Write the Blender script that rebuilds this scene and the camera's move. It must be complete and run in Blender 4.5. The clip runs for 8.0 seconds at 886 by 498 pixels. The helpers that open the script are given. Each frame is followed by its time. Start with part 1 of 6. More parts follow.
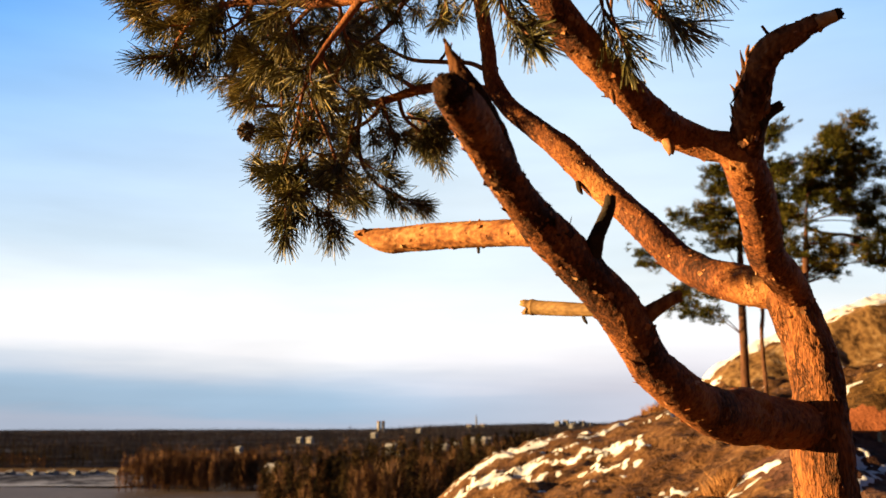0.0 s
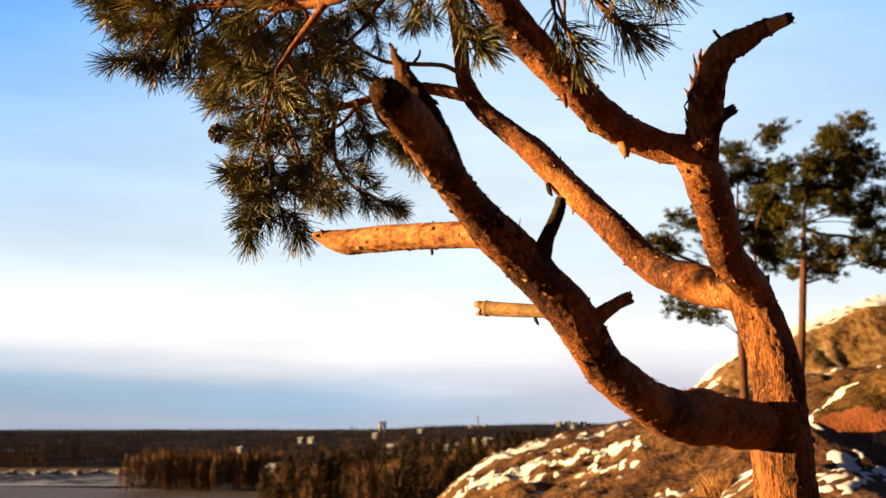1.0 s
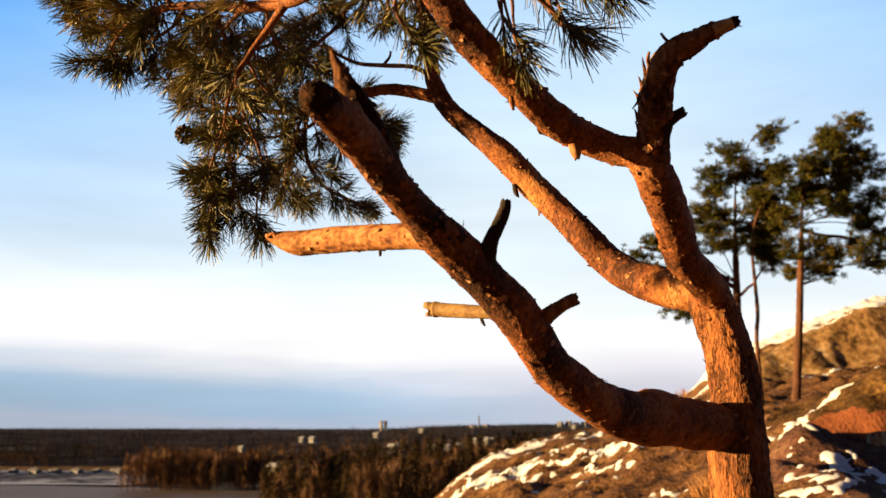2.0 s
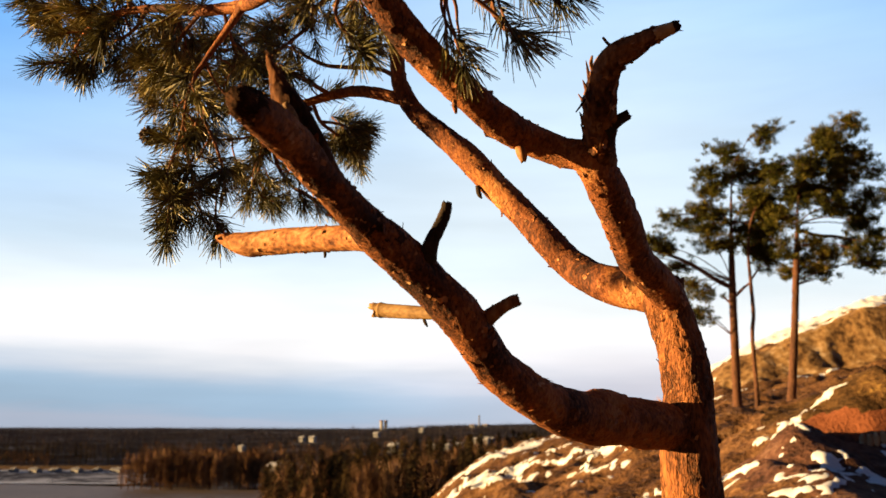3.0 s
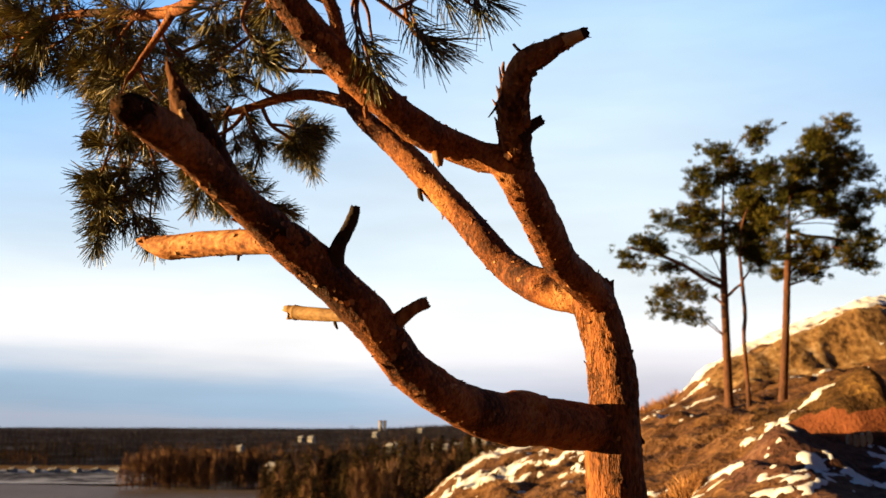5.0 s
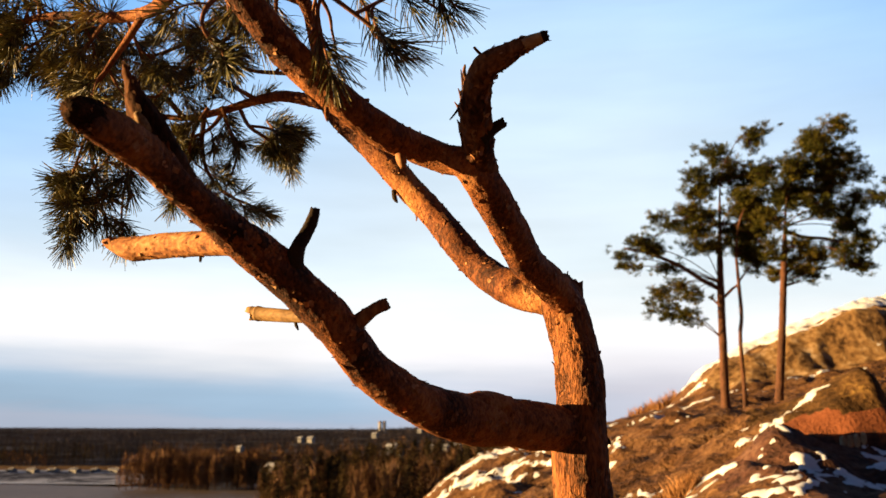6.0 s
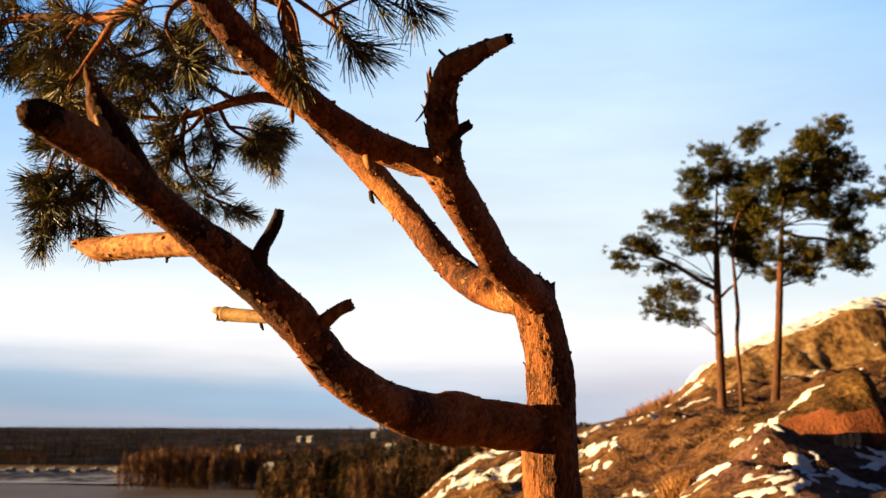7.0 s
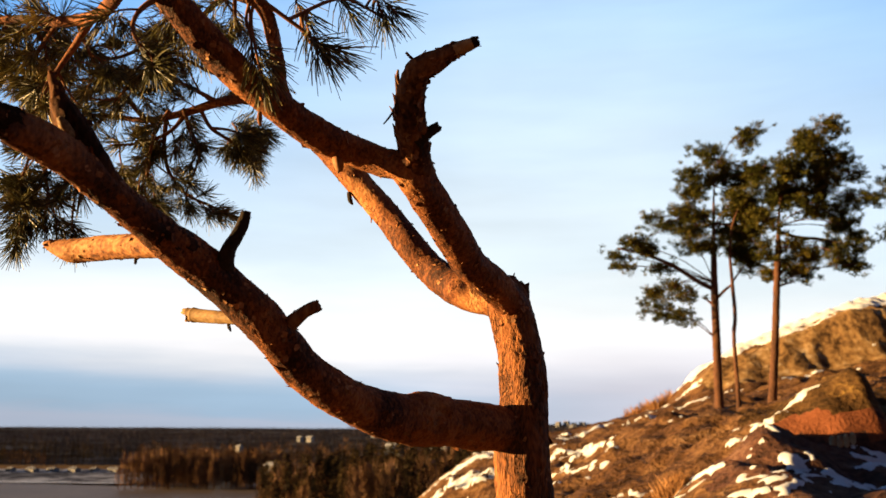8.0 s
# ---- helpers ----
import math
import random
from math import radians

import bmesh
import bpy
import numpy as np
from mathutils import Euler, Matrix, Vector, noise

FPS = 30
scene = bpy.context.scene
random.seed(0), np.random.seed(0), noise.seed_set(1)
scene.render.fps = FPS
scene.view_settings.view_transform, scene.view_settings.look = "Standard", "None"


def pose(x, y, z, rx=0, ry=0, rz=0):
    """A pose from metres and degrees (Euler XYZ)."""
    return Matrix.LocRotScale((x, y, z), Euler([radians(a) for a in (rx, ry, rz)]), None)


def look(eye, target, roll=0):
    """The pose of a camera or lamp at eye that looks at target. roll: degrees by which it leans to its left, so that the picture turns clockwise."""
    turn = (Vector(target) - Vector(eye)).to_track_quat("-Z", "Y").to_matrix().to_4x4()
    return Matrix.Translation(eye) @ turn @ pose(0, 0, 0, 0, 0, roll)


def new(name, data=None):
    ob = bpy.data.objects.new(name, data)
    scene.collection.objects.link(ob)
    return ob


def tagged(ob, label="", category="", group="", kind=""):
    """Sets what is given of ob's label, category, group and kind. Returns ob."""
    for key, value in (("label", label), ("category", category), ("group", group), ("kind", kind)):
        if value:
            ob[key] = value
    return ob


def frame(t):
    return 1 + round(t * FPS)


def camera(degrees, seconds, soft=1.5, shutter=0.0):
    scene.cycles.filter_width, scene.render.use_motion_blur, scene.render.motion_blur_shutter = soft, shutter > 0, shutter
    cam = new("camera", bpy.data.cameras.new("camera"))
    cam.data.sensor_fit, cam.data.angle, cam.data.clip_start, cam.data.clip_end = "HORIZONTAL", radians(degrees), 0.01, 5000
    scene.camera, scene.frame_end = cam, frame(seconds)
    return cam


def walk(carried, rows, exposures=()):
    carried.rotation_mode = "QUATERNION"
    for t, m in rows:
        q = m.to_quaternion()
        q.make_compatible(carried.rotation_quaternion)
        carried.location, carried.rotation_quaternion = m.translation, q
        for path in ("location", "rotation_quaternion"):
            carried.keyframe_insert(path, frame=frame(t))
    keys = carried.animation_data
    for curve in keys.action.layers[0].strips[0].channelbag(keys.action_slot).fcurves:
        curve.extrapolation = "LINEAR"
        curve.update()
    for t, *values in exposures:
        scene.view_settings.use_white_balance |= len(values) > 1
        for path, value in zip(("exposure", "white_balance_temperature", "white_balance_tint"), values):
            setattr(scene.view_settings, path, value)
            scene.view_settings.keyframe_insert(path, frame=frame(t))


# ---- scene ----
cam = camera(54.0, 8.0)
cam.data.dof.use_dof, cam.data.dof.focus_distance, cam.data.dof.aperture_fstop = True, 1.95, 6.3
# seconds, eye in metres, yaw, pitch and roll in degrees
ROWS = [
    (0.0, 0.0400, 0.1038, 0.9988, -0.191, 11.627, -0.291),
    (0.5, 0.0791, 0.0957, 0.9973, -0.111, 11.662, -0.195),
    (1.0, 0.1205, 0.0890, 0.9974, -0.074, 11.658, -0.176),
    (1.5, 0.1635, 0.0853, 0.9980, -0.022, 11.654, -0.094),
    (3.0, 0.3074, 0.0606, 0.9977, 0.052, 11.613, 0.008),
    (3.5, 0.3497, 0.0539, 0.9977, 0.013, 11.606, 0.056),
    (4.0, 0.3881, 0.0500, 0.9982, -0.004, 11.614, 0.036),
    (4.5, 0.4248, 0.0450, 0.9992, -0.004, 11.612, 0.042),
    (6.0, 0.5277, 0.0282, 0.9988, -0.023, 11.661, 0.097),
    (6.5, 0.5623, 0.0232, 0.9997, -0.031, 11.646, 0.109),
    (7.0, 0.5892, 0.0168, 0.9991, -0.049, 11.642, 0.144),
    (7.5, 0.6190, 0.0103, 0.9994, -0.047, 11.638, 0.157),
    (8.0, 0.6478, 0.0064, 1.0001, -0.053, 11.637, 0.160),
]
walk(cam, [(t, pose(x, y, z, 90 + pitch, 0, yaw) @ pose(0, 0, 0, 0, 0, roll)) for t, x, y, z, yaw, pitch, roll in ROWS], exposures=[(0.0, 2.0), (8.0, 2.0)])


# ---- light ----
def srgb(r, g, b):
    return tuple(((c / 255 + 0.055) / 1.055) ** 2.4 if c > 10 else c / 255 / 12.92 for c in (r, g, b)) + (1.0,)


SUN_ELEVATION, SUN_BEARING = 4.2, 266.5  # degrees; bearing clockwise from +y
sun_dir = Vector((math.sin(radians(SUN_BEARING)) * math.cos(radians(SUN_ELEVATION)),
                  math.cos(radians(SUN_BEARING)) * math.cos(radians(SUN_ELEVATION)), math.sin(radians(SUN_ELEVATION))))
sun_data = bpy.data.lights.new("sun", "SUN")
sun_data.energy, sun_data.angle, sun_data.color = 5.0, radians(0.6), (1.0, 0.61, 0.235)
sun = new("sun", sun_data)
sun.matrix_world = look(tuple(sun_dir * 50), (0, 0, 0))

world = bpy.data.worlds.new("evening_sky")
scene.world = world
world.use_nodes = True
wn, wl = world.node_tree.nodes, world.node_tree.links
wn.clear()
w_out = wn.new("ShaderNodeOutputWorld")
w_bg = wn.new("ShaderNodeBackground")
w_bg.inputs["Strength"].default_value = 0.290
w_coord = wn.new("ShaderNodeTexCoord")
w_sep = wn.new("ShaderNodeSeparateXYZ")
w_ramp = wn.new("ShaderNodeValToRGB")
w_map = wn.new("ShaderNodeMapping")
w_map.inputs["Scale"].default_value = (1.6, 1.6, 16.0)
w_noise = wn.new("ShaderNodeTexNoise")
w_noise.inputs["Scale"].default_value, w_noise.inputs["Detail"].default_value = 2.2, 5.0
w_off = wn.new("ShaderNodeMath")
w_off.operation = "MULTIPLY_ADD"
w_off.inputs[1].default_value, w_off.inputs[2].default_value = 0.044, -0.022
w_add = wn.new("ShaderNodeMath")
w_sky = wn.new("ShaderNodeTexSky")
w_sky.sky_type, w_sky.sun_disc = "NISHITA", False
w_sky.sun_elevation, w_sky.sun_rotation = radians(SUN_ELEVATION), radians(SUN_BEARING)
w_skyg = wn.new("ShaderNodeVectorMath")
w_skyg.operation = "SCALE"
w_skyg.inputs["Scale"].default_value = 0.08
w_mix = wn.new("ShaderNodeMix")
w_mix.data_type = "RGBA"
w_mix.inputs["Factor"].default_value = 0.88
SKY = [(0.0, (170, 182, 202)), (0.010, (153, 180, 205)), (0.026, (157, 185, 211)), (0.038, (169, 193, 217)), (0.050, (200, 211, 227)), (0.062, (222, 227, 236)), (0.075, (246, 245, 249)),
       (0.10, (253, 252, 253)), (0.14, (246, 251, 253)), (0.18, (233, 246, 253)), (0.25, (227, 242, 253)), (0.35, (212, 235, 254)), (0.46, (189, 222, 255)),
       (0.58, (38, 56, 92)), (1.0, (14, 20, 38))]
for k in range(len(SKY) - 2):
    w_ramp.color_ramp.elements.new(0.5)
for e, (p, c) in zip(w_ramp.color_ramp.elements, SKY):
    e.position, e.color = p, srgb(*c)
wl.new(w_coord.outputs["Generated"], w_sep.inputs[0])
wl.new(w_coord.outputs["Generated"], w_map.inputs[0])
wl.new(w_map.outputs[0], w_noise.inputs["Vector"])
wl.new(w_noise.outputs["Fac"], w_off.inputs[0])
w_tilt = wn.new("ShaderNodeMath")
w_tilt.operation = "MULTIPLY_ADD"
w_tilt.inputs[1].default_value = 0.038
wl.new(w_sep.outputs["X"], w_tilt.inputs[0])
wl.new(w_sep.outputs["Z"], w_tilt.inputs[2])
wl.new(w_tilt.outputs[0], w_add.inputs[0])
wl.new(w_off.outputs[0], w_add.inputs[1])
wl.new(w_add.outputs[0], w_ramp.inputs[0])
wl.new(w_sky.outputs[0], w_skyg.inputs[0])
wl.new(w_skyg.outputs[0], w_mix.inputs["A"])
wl.new(w_ramp.outputs[0], w_mix.inputs["B"])
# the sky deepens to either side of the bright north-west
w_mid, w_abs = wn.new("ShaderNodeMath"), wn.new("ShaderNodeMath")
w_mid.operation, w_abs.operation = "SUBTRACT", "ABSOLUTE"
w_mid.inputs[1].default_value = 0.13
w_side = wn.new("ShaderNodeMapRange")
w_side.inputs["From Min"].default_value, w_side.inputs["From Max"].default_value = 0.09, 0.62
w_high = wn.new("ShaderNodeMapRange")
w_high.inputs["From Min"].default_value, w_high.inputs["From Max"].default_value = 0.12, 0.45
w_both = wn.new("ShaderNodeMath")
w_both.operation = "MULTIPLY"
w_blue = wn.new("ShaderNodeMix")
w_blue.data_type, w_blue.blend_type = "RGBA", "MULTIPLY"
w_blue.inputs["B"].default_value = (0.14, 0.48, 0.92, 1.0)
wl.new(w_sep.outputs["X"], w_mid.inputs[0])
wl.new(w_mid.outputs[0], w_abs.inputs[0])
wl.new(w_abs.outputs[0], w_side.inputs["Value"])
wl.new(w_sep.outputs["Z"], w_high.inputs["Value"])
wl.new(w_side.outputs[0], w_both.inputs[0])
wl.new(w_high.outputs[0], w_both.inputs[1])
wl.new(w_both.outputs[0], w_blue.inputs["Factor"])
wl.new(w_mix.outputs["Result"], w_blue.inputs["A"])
# the unseen half of the sky behind is dimmed to weaken its fill light
w_behind = wn.new("ShaderNodeMapRange")
w_behind.inputs["From Min"].default_value, w_behind.inputs["From Max"].default_value = -0.6, 0.35
w_behind.inputs["To Min"].default_value = 0.30
w_scale = wn.new("ShaderNodeVectorMath")
w_scale.operation = "SCALE"
wl.new(w_sep.outputs["Y"], w_behind.inputs["Value"])
# a pale mauve haze lies low over the far side
w_hx, w_hz, w_hf = wn.new("ShaderNodeMapRange"), wn.new("ShaderNodeMapRange"), wn.new("ShaderNodeMath")
w_hx.inputs["From Min"].default_value, w_hx.inputs["From Max"].default_value = -0.12, 0.25
w_hx.inputs["To Max"].default_value = 0.75
w_hz.inputs["From Min"].default_value, w_hz.inputs["From Max"].default_value = 0.10, 0.045
w_hf.operation = "MULTIPLY"
w_haze = wn.new("ShaderNodeMix")
w_haze.data_type = "RGBA"
w_haze.inputs["B"].default_value = srgb(208, 204, 214)
wl.new(w_sep.outputs["X"], w_hx.inputs["Value"])
wl.new(w_sep.outputs["Z"], w_hz.inputs["Value"])
wl.new(w_hx.outputs[0], w_hf.inputs[0])
wl.new(w_hz.outputs[0], w_hf.inputs[1])
wl.new(w_hf.outputs[0], w_haze.inputs["Factor"])
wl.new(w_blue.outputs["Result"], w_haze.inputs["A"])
wl.new(w_haze.outputs["Result"], w_scale.inputs[0])
# thin veils of high cloud
w_vmap, w_veil, w_vr, w_vm = wn.new("ShaderNodeMapping"), wn.new("ShaderNodeTexNoise"), wn.new("ShaderNodeMapRange"), wn.new("ShaderNodeMath")
w_vmap.inputs["Scale"].default_value, w_vmap.inputs["Rotation"].default_value = (1.5, 1.5, 9.0), (0.0, 0.12, 0.3)
w_veil.inputs["Scale"].default_value, w_veil.inputs["Detail"].default_value = 1.8, 6.0
w_vr.inputs["From Min"].default_value, w_vr.inputs["From Max"].default_value = 0.3, 0.7
w_vr.inputs["To Min"].default_value, w_vr.inputs["To Max"].default_value = 0.93, 1.12
w_vm.operation = "MULTIPLY"
wl.new(w_coord.outputs["Generated"], w_vmap.inputs[0])
wl.new(w_vmap.outputs[0], w_veil.inputs["Vector"])
wl.new(w_veil.outputs["Fac"], w_vr.inputs["Value"])
wl.new(w_vr.outputs[0], w_vm.inputs[0])
wl.new(w_behind.outputs[0], w_vm.inputs[1])
wl.new(w_vm.outputs[0], w_scale.inputs["Scale"])
wl.new(w_scale.outputs[0], w_bg.inputs["Color"])
wl.new(w_bg.outputs[0], w_out.inputs[0])


# ---- materials ----
def material(name, stops, scale=8.0, rough=0.8, bump=0.3, fine=6.0, stretch=(1, 1, 1), random=0.0, distance=0.01, spec=0.25, island=False, coord="Object"):
    """Two scales of noise over the colours in stops, with a fine relief; random: how far each piece differs in brightness."""
    m = bpy.data.materials.new(name)
    m.use_nodes = True
    n, l = m.node_tree.nodes, m.node_tree.links
    b = n["Principled BSDF"]
    b.inputs["Roughness"].default_value = rough
    b.inputs["Specular IOR Level"].default_value = spec
    tc, mp = n.new("ShaderNodeTexCoord"), n.new("ShaderNodeMapping")
    mp.inputs["Scale"].default_value = stretch
    big, small = n.new("ShaderNodeTexNoise"), n.new("ShaderNodeTexNoise")
    big.inputs["Scale"].default_value, big.inputs["Detail"].default_value = scale, 4.0
    small.inputs["Scale"].default_value, small.inputs["Detail"].default_value = scale * fine, 6.0
    mix = n.new("ShaderNodeMath")
    mix.operation = "MULTIPLY_ADD"
    mix.inputs[1].default_value = 0.45
    half = n.new("ShaderNodeMath")
    half.operation = "MULTIPLY"
    half.inputs[1].default_value = 0.55
    ramp = n.new("ShaderNodeValToRGB")
    for k in range(len(stops) - 2):
        ramp.color_ramp.elements.new(0.5)
    for e, (p, c) in zip(ramp.color_ramp.elements, stops):
        e.position, e.color = p, (*c, 1.0)
    bm_ = n.new("ShaderNodeBump")
    bm_.inputs["Strength"].default_value, bm_.inputs["Distance"].default_value = bump, distance
    l.new(tc.outputs[coord], mp.inputs[0])
    for tex in (big, small):
        l.new(mp.outputs[0], tex.inputs["Vector"])
    l.new(small.outputs["Fac"], mix.inputs[0])
    l.new(big.outputs["Fac"], half.inputs[0])
    l.new(half.outputs[0], mix.inputs[2])
    l.new(mix.outputs[0], ramp.inputs[0])
    last = ramp.outputs[0]
    if random:
        if island:
            src = n.new("ShaderNodeNewGeometry").outputs["Random Per Island"]
        else:
            src = n.new("ShaderNodeObjectInfo").outputs["Random"]
        rng, hsv = n.new("ShaderNodeMapRange"), n.new("ShaderNodeHueSaturation")
        rng.inputs["To Min"].default_value, rng.inputs["To Max"].default_value = 1 - random, 1 + random
        l.new(src, rng.inputs["Value"])
        l.new(rng.outputs[0], hsv.inputs["Value"])
        l.new(last, hsv.inputs["Color"])
        last = hsv.outputs[0]
    l.new(last, b.inputs["Base Color"])
    l.new(small.outputs["Fac"], bm_.inputs["Height"])
    l.new(bm_.outputs[0], b.inputs["Normal"])
    return m


def bark_material(name, crack, tones, plate, stretch, depth, dark, wide):
    """Bark: small plates parted by dark cracks, each with its own tone, over broad stains."""
    m = bpy.data.materials.new(name)
    m.use_nodes = True
    n, l = m.node_tree.nodes, m.node_tree.links
    b = n["Principled BSDF"]
    b.inputs["Roughness"].default_value, b.inputs["Specular IOR Level"].default_value = 0.8, 0.2
    tc, mp = n.new("ShaderNodeTexCoord"), n.new("ShaderNodeMapping")
    mp.inputs["Scale"].default_value = stretch
    warp = n.new("ShaderNodeTexNoise")
    warp.inputs["Scale"].default_value, warp.inputs["Detail"].default_value = plate * 0.8, 4.0
    bend = n.new("ShaderNodeMix")
    bend.data_type, bend.blend_type = "RGBA", "LINEAR_LIGHT"
    bend.inputs["Factor"].default_value = 0.065
    edge, cell = n.new("ShaderNodeTexVoronoi"), n.new("ShaderNodeTexVoronoi")
    edge.feature = "DISTANCE_TO_EDGE"
    for tex in (edge, cell):
        tex.inputs["Scale"].default_value = plate
    gap = n.new("ShaderNodeMapRange")
    gap.inputs["From Min"].default_value, gap.inputs["From Max"].default_value = 0.0, wide
    share = n.new("ShaderNodeMapRange")
    share.inputs["To Min"].default_value = 1 - dark
    stain, fine = n.new("ShaderNodeTexNoise"), n.new("ShaderNodeTexNoise")
    stain.inputs["Scale"].default_value, stain.inputs["Detail"].default_value = plate * 0.16, 5.0
    fine.inputs["Scale"].default_value, fine.inputs["Detail"].default_value = plate * 4, 8.0
    sep, tone, tone2 = n.new("ShaderNodeSeparateColor"), n.new("ShaderNodeMath"), n.new("ShaderNodeMath")
    tone.operation = tone2.operation = "MULTIPLY_ADD"
    tone.inputs[1].default_value, tone2.inputs[1].default_value = 0.11, 0.80
    tone2.inputs[2].default_value = -0.16
    add = n.new("ShaderNodeMath")
    add.operation = "MULTIPLY_ADD"
    add.inputs[1].default_value = 0.42
    ramp = n.new("ShaderNodeValToRGB")
    for k in range(len(tones) - 2):
        ramp.color_ramp.elements.new(0.5)
    for e, (p, c) in zip(ramp.color_ramp.elements, tones):
        e.position, e.color = p, (*c, 1.0)
    mix = n.new("ShaderNodeMix")
    mix.data_type = "RGBA"
    mix.inputs["A"].default_value = (*crack, 1.0)
    rise = n.new("ShaderNodeMath")
    rise.operation = "MULTIPLY_ADD"
    rise.inputs[1].default_value = 0.6
    bump = n.new("ShaderNodeBump")
    bump.inputs["Strength"].default_value, bump.inputs["Distance"].default_value = 0.9, depth
    l.new(tc.outputs["Object"], mp.inputs[0])
    l.new(mp.outputs[0], warp.inputs["Vector"])
    l.new(mp.outputs[0], bend.inputs["A"])
    l.new(warp.outputs["Color"], bend.inputs["B"])
    for tex in (edge, cell):
        l.new(bend.outputs["Result"], tex.inputs["Vector"])
    for tex in (stain, fine):
        l.new(mp.outputs[0], tex.inputs["Vector"])
    l.new(edge.outputs["Distance"], gap.inputs["Value"])
    l.new(cell.outputs["Color"], sep.inputs[0])
    l.new(stain.outputs["Fac"], tone2.inputs[0])
    l.new(sep.outputs[0], tone.inputs[0])
    l.new(tone2.outputs[0], tone.inputs[2])
    l.new(fine.outputs["Fac"], add.inputs[0])
    l.new(tone.outputs[0], add.inputs[2])
    l.new(add.outputs[0], ramp.inputs[0])
    patch, worn, crack_ = n.new("ShaderNodeTexNoise"), n.new("ShaderNodeMapRange"), n.new("ShaderNodeMath")
    patch.inputs["Scale"].default_value, patch.inputs["Detail"].default_value = plate * 0.55, 5.0
    worn.inputs["From Min"].default_value, worn.inputs["From Max"].default_value = 0.44, 0.60
    crack_.operation = "MAXIMUM"
    l.new(mp.outputs[0], patch.inputs["Vector"])
    l.new(patch.outputs["Fac"], worn.inputs["Value"])
    l.new(gap.outputs[0], crack_.inputs[0])
    l.new(worn.outputs[0], crack_.inputs[1])
    l.new(crack_.outputs[0], share.inputs["Value"])
    l.new(share.outputs[0], mix.inputs["Factor"])
    l.new(ramp.outputs[0], mix.inputs["B"])
    l.new(mix.outputs["Result"], b.inputs["Base Color"])
    l.new(fine.outputs["Fac"], rise.inputs[0])
    l.new(crack_.outputs[0], rise.inputs[2])
    step = n.new("ShaderNodeMath")
    step.operation = "MULTIPLY_ADD"
    step.inputs[1].default_value = 0.9
    l.new(sep.outputs[1], step.inputs[0])
    l.new(rise.outputs[0], step.inputs[2])
    l.new(step.outputs[0], bump.inputs["Height"])
    l.new(bump.outputs[0], b.inputs["Normal"])
    return m


BARK = bark_material("orange_pine_bark", (0.06, 0.02, 0.01), [(0.20, (0.012, 0.006, 0.004)), (0.34, (0.055, 0.018, 0.008)), (0.46, (0.17, 0.056, 0.019)), (0.60, (0.35, 0.135, 0.042)), (0.82, (0.50, 0.28, 0.115))], 46, (1, 1, 0.5), 0.0035, 0.05, 0.06)
LIMB_BARK = bark_material("dark_orange_limb_bark", (0.04, 0.014, 0.008), [(0.24, (0.009, 0.005, 0.0032)), (0.37, (0.048, 0.017, 0.0075)), (0.48, (0.155, 0.052, 0.018)), (0.61, (0.33, 0.120, 0.038)), (0.84, (0.50, 0.25, 0.095))], 52, (1, 1, 0.55), 0.006, 0.12, 0.07)
UPPER_LIMB_BARK = bark_material("darker_upper_limb_bark", (0.016, 0.008, 0.005), [(0.22, (0.008, 0.005, 0.0035)), (0.36, (0.036, 0.014, 0.007)), (0.48, (0.120, 0.043, 0.016)), (0.62, (0.26, 0.098, 0.033)), (0.84, (0.42, 0.20, 0.075))], 46, (1, 1, 0.5), 0.004, 0.2, 0.08)
TRUNK_BARK = bark_material("plated_pine_bark", (0.05, 0.024, 0.012), [(0.22, (0.030, 0.014, 0.008)), (0.36, (0.10, 0.038, 0.015)), (0.47, (0.25, 0.090, 0.030)), (0.62, (0.38, 0.150, 0.047)), (0.85, (0.47, 0.24, 0.095))], 54, (1, 1, 0.26), 0.013, 0.55, 0.16)
FLAKE = material("curled_bark_scales", [(0.3, (0.10, 0.036, 0.015)), (0.5, (0.25, 0.105, 0.04)), (0.7, (0.42, 0.24, 0.12))], scale=30, fine=5, rough=0.75, bump=0.3, random=0.5, island=True, distance=0.002, spec=0.25)
STUB_BARK = material("smooth_orange_stub_bark", [(0.34, (0.075, 0.028, 0.012)), (0.43, (0.20, 0.076, 0.026)), (0.53, (0.32, 0.135, 0.045)), (0.68, (0.45, 0.25, 0.11))], scale=32, fine=4, rough=0.8, bump=0.9, distance=0.004, spec=0.2, stretch=(0.6, 1, 1))
DEAD = material("weathered_dead_wood", [(0.36, (0.020, 0.010, 0.007)), (0.46, (0.085, 0.036, 0.018)), (0.56, (0.21, 0.095, 0.042)), (0.70, (0.36, 0.21, 0.11))],
                scale=20, fine=6, rough=0.9, bump=0.8, stretch=(1, 1, 0.4), distance=0.004, spec=0.1)
# near-black broken ends; on the low limb the colour holds foliage shade
DARK_SHADED_END = material("dark_and_shaded_broken_wood", [(0.34, (0.006, 0.004, 0.003)), (0.52, (0.022, 0.011, 0.006)), (0.66, (0.075, 0.034, 0.016))], scale=50, rough=0.95, bump=0.7, distance=0.003, spec=0.05)
# dead wood of the spike, its brown darkened for the crown's shade
SHADE_TONED_WOOD = material("brown_dead_wood_with_shade", [(0.36, (0.014, 0.008, 0.005)), (0.50, (0.055, 0.024, 0.012)), (0.66, (0.16, 0.07, 0.028))], scale=20, fine=6, rough=0.9, bump=0.8, stretch=(1, 1, 0.4), distance=0.004, spec=0.1)
